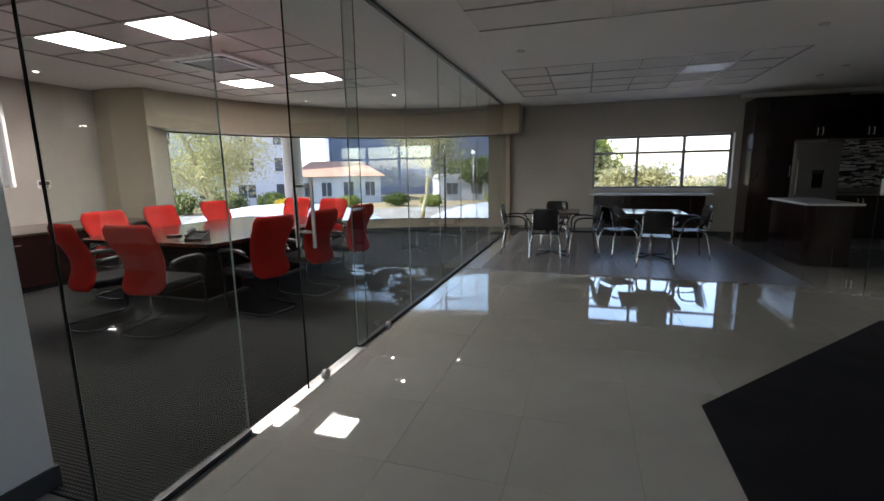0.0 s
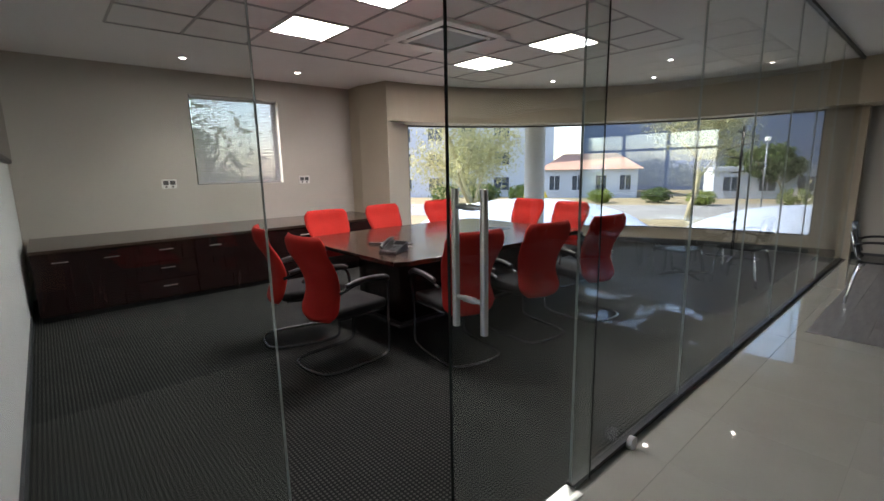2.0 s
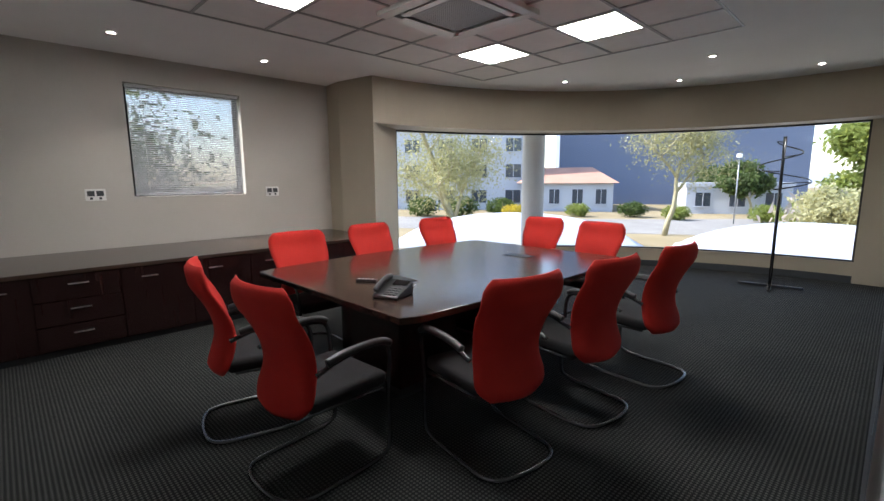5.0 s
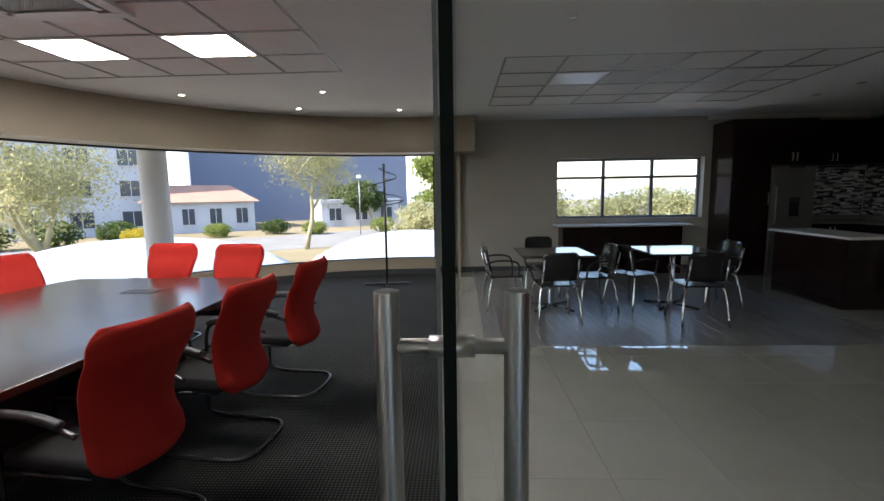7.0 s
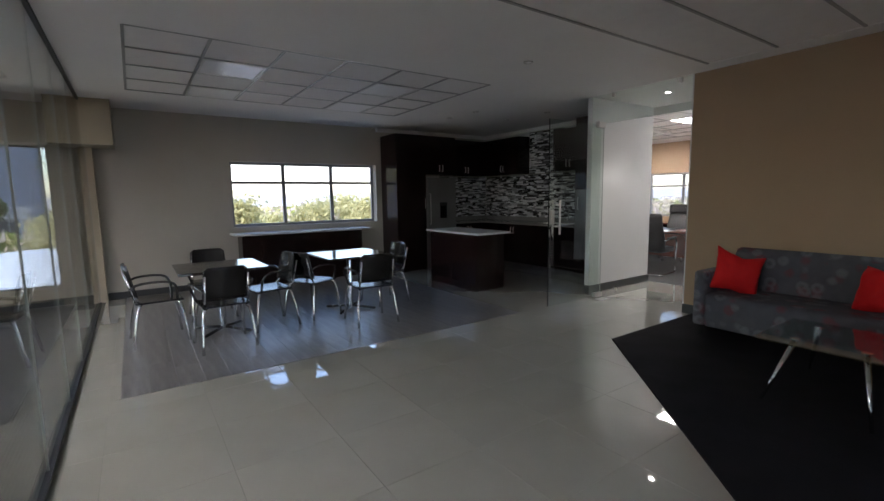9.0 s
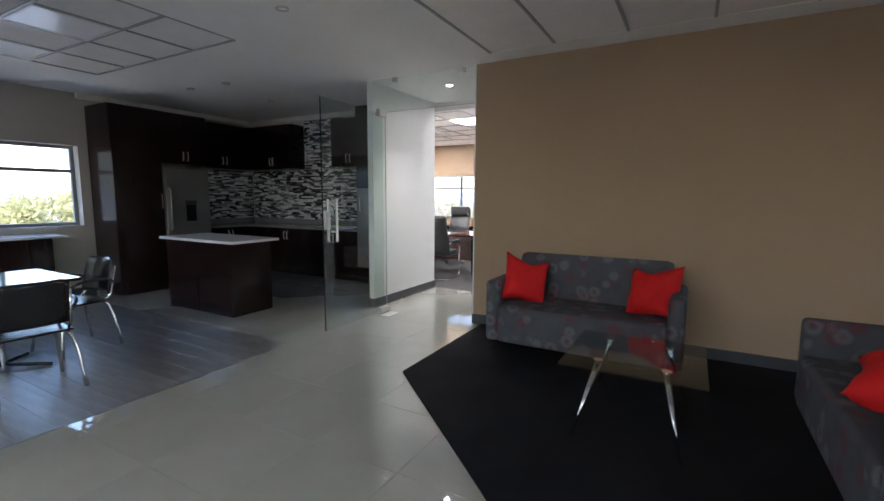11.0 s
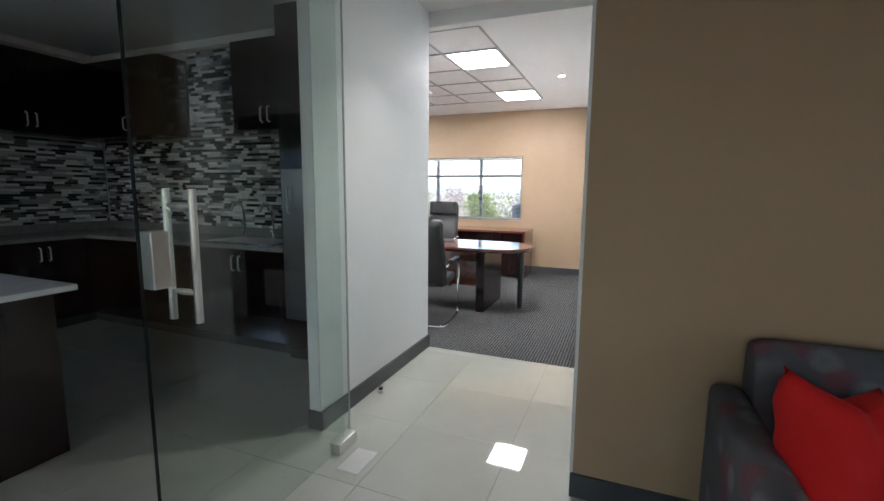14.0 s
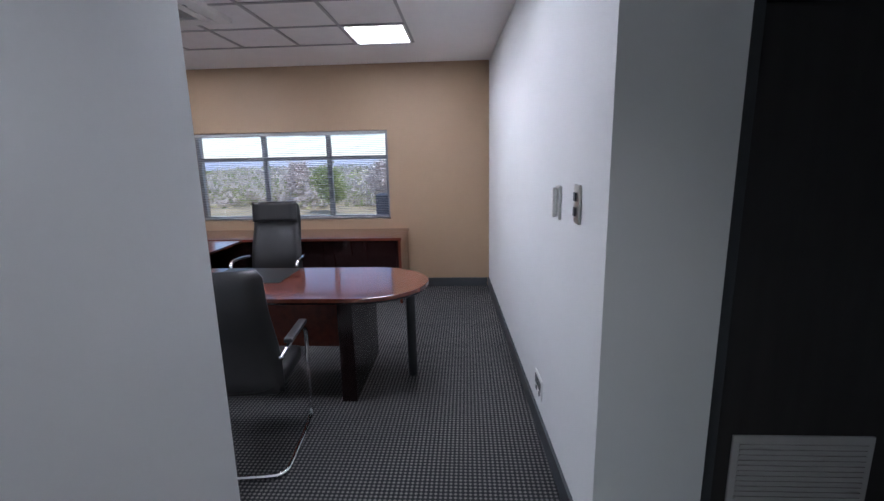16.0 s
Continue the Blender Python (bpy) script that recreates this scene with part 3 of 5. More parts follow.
def blind(name, x, y0, y1, z0, z1, n, tilt, label, width=0.025):
    r = tagged(root(name, x, y0, z0), label, "blind")
    box("headrail", -0.02, 0.02, 0.0, y1 - y0, z1 - z0 - 0.035, z1 - z0, M_BLIND, r, 0.004)
    box("bottom_rail", -0.012, 0.012, 0.0, y1 - y0, 0.0, 0.016, M_BLIND, r, 0.003)
    bm = bmesh.new()
    add_box(bm, -width / 2, width / 2, 0.004, y1 - y0 - 0.004, -0.0006, 0.0006)
    sl = put("slat", bm, M_BLIND, r)
    for k in range(n):
        o = sl if k == 0 else sl.copy()
        if k:
            scene.collection.objects.link(o)
        o.matrix_basis = pose(0, 0, 0.03 + (z1 - z0 - 0.08) * k / (n - 1), 0, tilt + random.uniform(-2, 2), 0)
    for q in (0.12, 0.5, 0.88):
        tube("cord", [(0.012, (y1 - y0) * q, 0.01), (0.012, (y1 - y0) * q, z1 - z0 - 0.03)], 0.0012, M_PLASTIC, r, 5)
    return r


blind("venetian_blind", -7.40, 3.12, 4.32, 1.30, 2.52, 52, 50, "silver venetian blind lowered over a bright window")
blind("venetian_blind", 10.34, 6.52, 8.93, 0.89, 1.94, 46, 20, "pale venetian blind with open slats in the office window")

# ---- glass partition ----
part = structure(new("glass_partition"), "frameless glass partition along the boardroom", "partition")
for y0, y1 in ((1.0, 1.802), (3.08, 4.28), (4.286, 5.34), (5.346, 6.36), (6.366, 7.39), (7.396, 8.42), (8.426, 10.30)):
    g = box("pane", GLASS_X - 0.005, GLASS_X + 0.005, y0, y1, 0.02, CEIL - 0.02, M_GLASS, part)
    g.visible_shadow = False
    for ye in (y0, y1):
        box("glass_edge", GLASS_X - 0.0055, GLASS_X + 0.0055, ye - 0.0008, ye + 0.0008, 0.02, CEIL - 0.02, M_PALE, part)
box("top_channel", GLASS_X - 0.02, GLASS_X + 0.02, 1.0, 9.9, CEIL - 0.035, CEIL - 0.004, M_DARKALU, part)
box("floor_channel", GLASS_X - 0.02, GLASS_X + 0.02, 3.08, 10.3, 0.0, 0.02, M_DARKALU, part)
box("floor_channel", GLASS_X - 0.02, GLASS_X + 0.02, 1.0, 1.802, 0.0, 0.02, M_DARKALU, part)
box("glass_edge", GLASS_X - 0.0065, GLASS_X + 0.0065, 0.995, 0.999, 0.02, CEIL - 0.02, M_EDGE, part)
structure(box("threshold", GLASS_X - 0.02, GLASS_X + 0.07, 1.802, 3.08, -0.012, 0.004, M_STEEL), "steel threshold strip under the glass door", "threshold")

door = structure(new("door_1"), "sliding frameless glass door with steel pull handles, partly open", "door")
DX = -1.240
leaf = box("leaf", DX - 0.0045, DX + 0.0045, 2.312, 3.17, 0.02, CEIL - 0.05, M_GLASS, door)
leaf.visible_shadow = False
for ye, half in ((2.31, 0.005), (3.1705, 0.0025)):
    box("glass_edge", DX - half, DX + half, ye - 0.002, ye + 0.002, 0.02, CEIL - 0.05, M_EDGE, door)


def pull_handle(parent, x, y, z0, z1, reach, r, axis):
    """A pair of round bars bolted through the glass, on both its sides."""
    h = new("handle")
    h.parent = parent
    h.matrix_basis = pose(x, y, 0, 0, 0, axis)
    for s in (-1, 1):
        disc("bar", s * reach, 0, z0, z1, r, M_STEEL, h, 18, 0.002)
    for zz in (z0 + 0.1, z1 - 0.055):
        tube("bolt", [(-reach, 0, zz), (reach, 0, zz)], r * 0.62, M_STEEL, h, 12)
        tube("collar", [(-0.022, 0, zz), (0.022, 0, zz)], r * 0.85, M_STEEL, h, 12)


pull_handle(door, DX, 2.395, 0.95, 1.394, 0.062, 0.0125, 0)
for y in (2.50, 3.56):
    b = disc("floor_clamp", 0, 0, -0.014, 0.014, 0.035, M_STEEL, door, 20, 0.003)
    b.matrix_basis = pose(DX + 0.012, y, 0.036, 0, 90, 0)

# glass door of the passage, standing open
pd = structure(new("door_2"), "frameless glass passage door with a steel handle, standing open", "door")
lf = box("leaf", 3.58, 4.60, 6.215, 6.227, 0.012, 2.40, M_GLASS, pd)
lf.visible_shadow = False
box("glass_edge", 3.5765, 3.58, 6.2145, 6.2275, 0.012, 2.40, M_EDGE, pd)
pull_handle(pd, 3.72, 6.221, 0.95, 1.39, 0.06, 0.0125, 90)
box("lock_case", 3.60, 3.66, 6.195, 6.247, 1.08, 1.26, M_STEEL, pd, 0.004)
box("top_pivot", 4.52, 4.66, 6.19, 6.25, 2.36, 2.44, M_STEEL, pd, 0.004)
box("floor_pivot", 4.52, 4.68, 6.19, 6.25, 0.0, 0.06, M_STEEL, pd, 0.004)
tr = box("transom", 4.69, 4.70, 5.03, 6.44, 2.43, CEIL, M_GLASS, pd)
tr.visible_shadow = False
box("glass_edge", 4.689, 4.701, 5.03, 6.44, 2.427, 2.431, M_PALE, pd)
sp = box("side_pane", 4.69, 4.70, 6.245, 6.44, 0.012, 2.43, M_GLASS, pd)
sp.visible_shadow = False
box("glass_edge", 4.689, 4.701, 6.242, 6.246, 0.012, 2.43, M_PALE, pd)
for y in (5.2, 6.1):
    box("clip", 4.675, 4.715, y - 0.025, y + 0.025, CEIL - 0.06, CEIL - 0.004, M_STEEL, pd, 0.003)
structure(box("floor_spring", 4.42, 4.62, 6.02, 6.14, -0.012, 0.003, M_STEEL), "steel cover plate of the floor spring", "plate")
stop = tagged(root("door_stop", 5.25, 6.36, 0.0), "small black and steel door stop on the floor", "door stop")
disc("base", 0, 0, 0, 0.025, 0.018, M_STEEL, stop, 14, 0.003)
disc("buffer", 0, 0, 0.025, 0.045, 0.015, M_BLACK, stop, 14, 0.003)

# black panel door beside the passage
bd = structure(new("door_3"), "black painted door with a louvre vent, closed", "door")
box("leaf", 6.355, 6.395, 3.88, 4.625, 0.01, 2.05, M_DOOR, bd, 0.003)
for y0, y1, z0, z1 in ((4.625, 4.695, 0.0, 2.12), (3.80, 3.88, 0.0, 2.12), (3.88, 4.625, 2.055, 2.12)):
    box("frame", 6.325, 6.44, y0, y1, z0, z1, M_SKIRT, bd, 0.004)
box("vent", 6.345, 6.355, 4.04, 4.555, 0.15, 0.54, M_VENT, bd, 0.003)
bm = bmesh.new()
for k in range(15):
    z = 0.18 + k * 0.0225
    add_box(bm, 6.339, 6.345, 4.065, 4.53, z, z + 0.012)
put("louvre", bm, M_VENT, bd)
structure(box("strike_plate", 4.885, 4.912, 5.045, 5.048, 1.27, 1.365, M_STEEL), "steel strike plate of the glass door lock", "plate")

# ---- boardroom things ----
tv = tagged(root("television", -4.21, 1.19, 2.0), "black flat television on the white wall", "television")
box("casing", -0.72, 0.72, 0.07, 0.11, -0.45, 0.46, M_BLACK, tv, 0.006)
box("screen", -0.705, 0.705, 0.111, 0.113, -0.425, 0.445, M_SCREEN, tv)
box("bracket", -0.25, 0.25, 0.0, 0.07, -0.2, 0.2, M_BLACK, tv, 0.004)

cr = tagged(root("credenza", -6.1, 1.26, 0), "long dark espresso wall cabinet with steel handles", "cabinet")
L = 4.28
box("body", -1.25, -0.022, 0.0, L, 0.06, 0.70, M_DWOOD, cr)
box("plinth", -1.22, -0.06, 0.02, L - 0.02, 0.0, 0.06, M_BLACK, cr)
box("top", -1.26, 0.012, -0.01, L + 0.005, 0.70, 0.735, M_TABLE, cr, 0.004)
CUTS = (0.0, 0.42, 0.84, 1.44, 2.01, 2.58, 3.15, 3.72, L)
for k in range(8):
    y0, y1 = CUTS[k] + 0.004, CUTS[k + 1] - 0.004
    if k == 2:
        for j in range(3):
            box("drawer", -0.02, 0.0, y0, y1, 0.075 + j * 0.208, 0.275 + j * 0.208, M_DWOOD, cr, 0.002)
            box("handle", 0.018, 0.028, (y0 + y1) / 2 - 0.07, (y0 + y1) / 2 + 0.07, 0.20 + j * 0.208, 0.21 + j * 0.208, M_STEEL, cr, 0.002)
    else:
        box("door", -0.02, 0.0, y0, y1, 0.075, 0.695, M_DWOOD, cr, 0.002)
        box("handle", 0.012, 0.02, y0 + 0.15, y0 + 0.28, 0.6, 0.61, M_STEEL, cr, 0.002)


def outlet(x, y, z, turn, label="white double wall socket plate"):
    o = tagged(root("wall_socket", x, y, z, turn), label, "socket", "wall plates")
    box("plate", -0.09, 0.09, 0.0, 0.008, -0.062, 0.062, M_PLASTIC, o, 0.003)
    for u in (-0.04, 0.04):
        box("outlet", u - 0.032, u + 0.032, 0.008, 0.012, -0.014, 0.042, M_SKIRT, o, 0.002)
        box("rocker", u - 0.012, u + 0.012, 0.008, 0.013, -0.05, -0.026, M_SKIRT, o, 0.002)


outlet(-2.46, 1.19, 1.27, 0, "white double switch plate on the white wall")
outlet(-7.37, 2.75, 1.32, -90)
outlet(-7.37, 4.69, 1.32, -90)

tb = tagged(root("boardroom_table", -3.95, 4.72, 0), "long dark veneer boardroom table with clipped corners", "table")
HX, HY, C = 0.98, 1.31, 0.11
outl = [(-HX + C, -HY), (HX - C, -HY), (HX - 0.06, -HY + C), (HX, -0.4), (HX, 0.4), (HX - 0.06, HY - C), (HX - C, HY), (-HX + C, HY), (-HX + 0.06, HY - C), (-HX, 0.4), (-HX, -0.4), (-HX + 0.06, -HY + C)]
prism("top", outl, 0.705, 0.745, M_TABLE, tb, 0.006)
for y in (-0.62, 0.62):
    prism("pedestal", [(-0.36, y - 0.28), (0.36, y - 0.28), (0.36, y + 0.28), (-0.36, y + 0.28)], 0.03, 0.705, M_DWOOD, tb, 0.006)
    box("foot", -0.42, 0.42, y - 0.34, y + 0.34, 0.0, 0.03, M_BLACK, tb, 0.004)
box("beam", -0.1, 0.1, -0.34, 0.34, 0.35, 0.6, M_DWOOD, tb)
for y in (-0.72, 0.72):
    box("cable_flap", 0.02, 0.28, y - 0.07, y + 0.07, 0.745, 0.749, M_BLACK, tb, 0.001)

ph = tagged(root("desk_phone", -3.47, 3.68, 0.745, 20), "black desk telephone on the boardroom table", "telephone")
bm = bmesh.new()
vs = [bm.verts.new(p) for p in ((-0.09, -0.1, 0), (0.09, -0.1, 0), (0.09, 0.1, 0), (-0.09, 0.1, 0), (-0.09, -0.1, 0.02), (0.09, -0.1, 0.02), (0.09, 0.1, 0.085), (-0.09, 0.1, 0.085))]
for f in ((0, 1, 2, 3), (4, 5, 6, 7), (0, 1, 5, 4), (1, 2, 6, 5), (2, 3, 7, 6), (3, 0, 4, 7)):
    bm.faces.new([vs[i] for i in f])
soften(bm, 0.008)
put("body", bm, M_BLACK, ph)
tube("handset", [(-0.07, -0.09, 0.045), (-0.07, -0.06, 0.065), (-0.07, 0.05, 0.105), (-0.07, 0.09, 0.1)], 0.019, M_BLACK, ph, 10, 1, 2)
sc = box("display", -0.02, 0.08, -0.03, 0.03, 0, 0.003, M_SCREEN, ph)
sc.matrix_basis = pose(0, 0.055, 0.073, 18, 0, 0)
bm = bmesh.new()
for i in range(3):
    for j in range(4):
        add_box(bm, -0.012 + i * 0.03, 0.01 + i * 0.03, -0.085 + j * 0.024, -0.07 + j * 0.024, 0.026 + j * 0.0079, 0.031 + j * 0.0079)
put("keypad", bm, M_SKIRT, ph)
rc = tagged(root("remote_control", -3.92, 3.80, 0.745, -55), "slim black remote control on the boardroom table", "remote")
box("body", -0.022, 0.022, -0.075, 0.075, 0.0, 0.018, M_BLACK, rc, 0.005)
for j in range(5):
    box("button", -0.012, 0.012, -0.06 + j * 0.024, -0.048 + j * 0.024, 0.018, 0.02, M_VENT, rc)
pp = tagged(root("note_paper", -3.62, 3.92, 0.745, 30), "small white note beside the telephone", "paper")
box("sheet", -0.05, 0.05, -0.04, 0.04, 0.0, 0.002, M_PLASTIC, pp)


def red_chair():
    r = tagged(root("boardroom_chair", 0, 0, 0), "red fabric cantilever chair with black seat and arms", "chair", "chairs round the boardroom table")

    def w(v):
        wide = 0.222 + 0.044 * (0.5 - 0.5 * math.cos(math.pi * min(1.0, max(0.0, (v - 0.34) / 0.46)))) + 0.014 * math.exp(-((v - 0.12) / 0.1) ** 2)
        top = 0.05 * ((v - 0.88) / 0.12) ** 2 if v > 0.88 else 0
        low = 0.055 * ((0.14 - v) / 0.14) ** 2 if v < 0.14 else 0
        return wide - top - low

    def lean(v):
        return -0.262 + 0.072 * math.sin(min(1.0, v / 0.8) * math.pi) - 0.105 * max(0.0, v - 0.3) ** 1.3
    shell("backrest", w, lean, lambda v: 0.375 + 0.635 * v, 0.07, M_RED, r, 14, 22, curve=0.05)
    bm = bmesh.new()
    add_box(bm, -0.235, 0.235, -0.19, 0.27, 0.40, 0.475)
    soften(bm, 0.03, 3)
    put("seat", bm, M_SEAT, r, True)
    side = [(0.265, -0.17, 0.60), (0.275, -0.02, 0.655), (0.275, 0.20, 0.655), (0.27, 0.265, 0.60), (0.25, 0.255, 0.40), (0.245, 0.27, 0.10), (0.245, 0.245, 0.014), (0.245, -0.10, 0.014), (0.235, -0.27, 0.014), (0.12, -0.33, 0.014)]
    loop = [Vector(p) for p in side] + [Vector((-x, y, z)) for x, y, z in side[::-1]]
    tube("frame", loop, 0.0125, M_BTUBE, r, 8, 1, 2)
    for s in (-1, 1):
        bm = bmesh.new()
        add_tube(bm, chaikin([(s * 0.275, -0.12, 0.645), (s * 0.28, -0.02, 0.672), (s * 0.28, 0.19, 0.672), (s * 0.275, 0.25, 0.64)], 2), 0.02, 8)
        put("arm_pad", bm, M_BLACK, r, True)
        tube("seat_bar", [(s * 0.25, 0.22, 0.40), (s * 0.2, -0.15, 0.39)], 0.011, M_BTUBE, r, 8)
    box("spine", -0.03, 0.03, -0.265, -0.15, 0.37, 0.40, M_BLACK, r, 0.004)
    return r


c0 = red_chair()
CHAIRS = [(-2.80, 3.80, 80), (-2.72, 4.56, 83), (-2.63, 5.36, 84), (-4.80, 3.86, -92), (-4.92, 4.74, -88), (-4.93, 5.70, -93), (-4.28, 6.36, 180), (-3.5, 6.20, 176), (-3.99, 3.03, -14), (-3.32, 3.06, 4)]
c0.matrix_basis = pose(CHAIRS[0][0], CHAIRS[0][1], 0, 0, 0, CHAIRS[0][2])
for x, y, a in CHAIRS[1:]:
    copy_thing(c0, pose(x, y, 0, 0, 0, a))

cs = tagged(root("coat_stand", -2.44, 9.32, 0), "black metal coat stand with a spiral of hooks", "coat stand")
tube("pole", [(0, 0, 0.03), (0, 0, 1.97)], 0.02, M_BTUBE, cs, 12)
for a in (8, 98, 188, 278):
    ft = box("foot", 0.0, 0.36, -0.022, 0.022, 0.008, 0.034, M_BTUBE, cs, 0.004)
    ft.matrix_basis = pose(0, 0, 0, 0, 0, a)
    disc("glide", 0.33 * math.cos(radians(a)), 0.33 * math.sin(radians(a)), 0.0, 0.008, 0.015, M_BLACK, cs, 12)
tube("spiral", [((0.10 + 0.24 * q ** 0.6) * math.cos(2.6 - q * 10.5), (0.10 + 0.24 * q ** 0.6) * math.sin(2.6 - q * 10.5), 1.93 - 0.62 * q) for q in (k / 40 for k in range(41))], 0.009, M_BTUBE, cs, 7)
for q in (0.0, 0.3, 0.6, 0.85):
    a, rr, z = 2.6 - q * 10.5, 0.10 + 0.24 * q ** 0.6, 1.93 - 0.62 * q
    tube("spoke", [(0, 0, z - 0.02), (rr * math.cos(a), rr * math.sin(a), z)], 0.007, M_BTUBE, cs, 6)
disc("cap", 0, 0, 1.97, 1.985, 0.024, M_BTUBE, cs, 12, 0.004)


# ---- dining corner ----
def dining_chair():
    r = tagged(root("cafe_chair", 0, 0, 0), "black moulded cafe chair with chrome legs and arms", "chair", "chairs round the cafe tables")
    shell("backrest", lambda v: 0.215 - 0.02 * v - (0.04 * ((v - 0.9) / 0.1) ** 2 if v > 0.9 else 0), lambda v: -0.215 - 0.07 * v, lambda v: 0.50 + 0.33 * v, 0.014, M_MOULD, r, 10, 10, 0.04)
    bm = bmesh.new()
    add_box(bm, -0.215, 0.215, -0.2, 0.22, 0.43, 0.45)
    soften(bm, 0.009)
    put("seat", bm, M_MOULD, r)
    for s in (-1, 1):
        tube("leg", [(s * 0.17, 0.16, 0.435), (s * 0.215, 0.2, 0.38), (s * 0.245, 0.24, 0.0)], 0.014, M_CHROME, r, 8, 1, 1)
        tube("leg", [(s * 0.17, -0.15, 0.435), (s * 0.215, -0.19, 0.38), (s * 0.245, -0.25, 0.0)], 0.014, M_CHROME, r, 8, 1, 1)
        tube("armrest", [(s * 0.2, -0.24, 0.60), (s * 0.265, -0.16, 0.655), (s * 0.275, 0.08, 0.655), (s * 0.265, 0.16, 0.6), (s * 0.21, 0.16, 0.44)], 0.013, M_BTUBE, r, 8, 1, 2)
        tube("back_post", [(s * 0.19, -0.15, 0.43), (s * 0.195, -0.21, 0.5), (s * 0.19, -0.27, 0.75)], 0.01, M_CHROME, r, 8)
    return r


d0 = dining_chair()
DINERS = [(-0.66, 7.78, -86), (-0.12, 7.17, 3), (0.44, 7.64, 97), (-0.05, 8.52, 178), (1.0, 7.8, -62), (1.46, 7.08, -4), (2.06, 7.88, 95)]
d0.matrix_basis = pose(DINERS[0][0], DINERS[0][1], 0, 0, 0, DINERS[0][2])
for x, y, a in DINERS[1:]:
    copy_thing(d0, pose(x, y, 0, 0, 0, a))


def cafe_table():
    r = tagged(root("cafe_table", 0, 0, 0), "square glossy black cafe table on a steel pedestal", "table", "cafe tables")
    box("top", -0.43, 0.43, -0.43, 0.43, 0.715, 0.74, M_CTOPD, r, 0.004)
    disc("column", 0, 0, 0.03, 0.715, 0.035, M_CHROME, r, 16)
    for a in range(4):
        c, s = math.cos(radians(a * 90 + 45)), math.sin(radians(a * 90 + 45))
        tube("foot", [(0, 0, 0.045), (0.34 * c, 0.34 * s, 0.016)], 0.016, M_BTUBE, r, 8)
    return r


M_CTOPD = wood("glossy_black_table_top", (0.018, 0.014, 0.012), (0.034, 0.027, 0.022), 0.12, (10, 1, 10))
t0 = cafe_table()
t0.matrix_basis = pose(-0.05, 7.72, 0)
copy_thing(t0, pose(1.50, 7.78, 0))

bar = tagged(root("window_counter", 1.70, 10.5, 0), "dark wood counter with a pale top below the window", "counter")
box("top", -1.18, 1.18, -0.5, 0.0, 0.87, 0.90, M_QUARTZ, bar, 0.004)
box("front", -1.06, 1.06, -0.36, -0.33, 0.0, 0.87, M_DWOOD, bar)
for x in (-1.06, 1.03):
    box("side", x, x + 0.03, -0.33, 0.0, 0.0, 0.87, M_DWOOD, bar)

# ---- kitchen ----
isl = tagged(root("kitchen_island", 3.42, 7.52, 0), "dark wood kitchen island with a pale quartz top", "kitchen island")
box("top", -0.01, 0.655, -0.07, 1.37, 0.87, 0.90, M_QUARTZ, isl, 0.004)
box("body", 0.03, 0.59, 0.02, 1.28, 0.0, 0.87, M_DWOOD, isl, 0.003)
for y in (0.03, 0.66):
    box("panel", 0.018, 0.03, y, y + 0.605, 0.01, 0.86, M_DWOOD, isl, 0.003)
box("panel", 0.035, 0.585, 0.008, 0.02, 0.01, 0.86, M_DWOOD, isl, 0.003)


def cupboard(name, label, x0, x1, y0, y1, z0, z1, face, n, handle, top=None):
    """A run of cupboard doors facing -y ('s') or -x ('w'); handle: 'up', 'low' or ''."""
    r = tagged(root(name, x0, y0, 0), label, "cabinet", "kitchen cabinets")
    w, d = x1 - x0, y1 - y0
    box("body", 0.02 if face == "w" else 0, w, 0.02 if face == "s" else 0, d, z0, z1, M_DWOOD, r)
    run = d if face == "w" else w
    for k in range(n):
        a, b = k * run / n + 0.003, (k + 1) * run / n - 0.003
        if face == "w":
            box("door", 0.0, 0.019, a, b, z0 + 0.003, z1 - 0.003, M_DWOOD, r, 0.002)
            box("inset", -0.004, 0.0, a + 0.06, b - 0.06, z0 + 0.07, z1 - 0.07, M_DWOOD, r, 0.002)
        else:
            box("door", a, b, 0.0, 0.019, z0 + 0.003, z1 - 0.003, M_DWOOD, r, 0.002)
            box("inset", a + 0.06, b - 0.06, -0.004, 0.0, z0 + 0.07, z1 - 0.07, M_DWOOD, r, 0.002)
        if handle:
            q = b - 0.035 if k % 2 == 0 else a + 0.035
            zz = (z0 + 0.06, z0 + 0.19) if handle == "low" else ((z1 - 0.19, z1 - 0.06) if handle == "up" else ((z0 + z1) / 2 - 0.1, (z0 + z1) / 2 + 0.1))
            if face == "w":
                tube("handle", [(0.0, q, zz[0]), (-0.028, q, zz[0] + 0.01), (-0.028, q, zz[1] - 0.01), (0.0, q, zz[1])], 0.006, M_STEEL, r, 6)
            else:
                tube("handle", [(q, 0.0, zz[0]), (q, -0.028, zz[0] + 0.01), (q, -0.028, zz[1] - 0.01), (q, 0.0, zz[1])], 0.006, M_STEEL, r, 6)
    return r


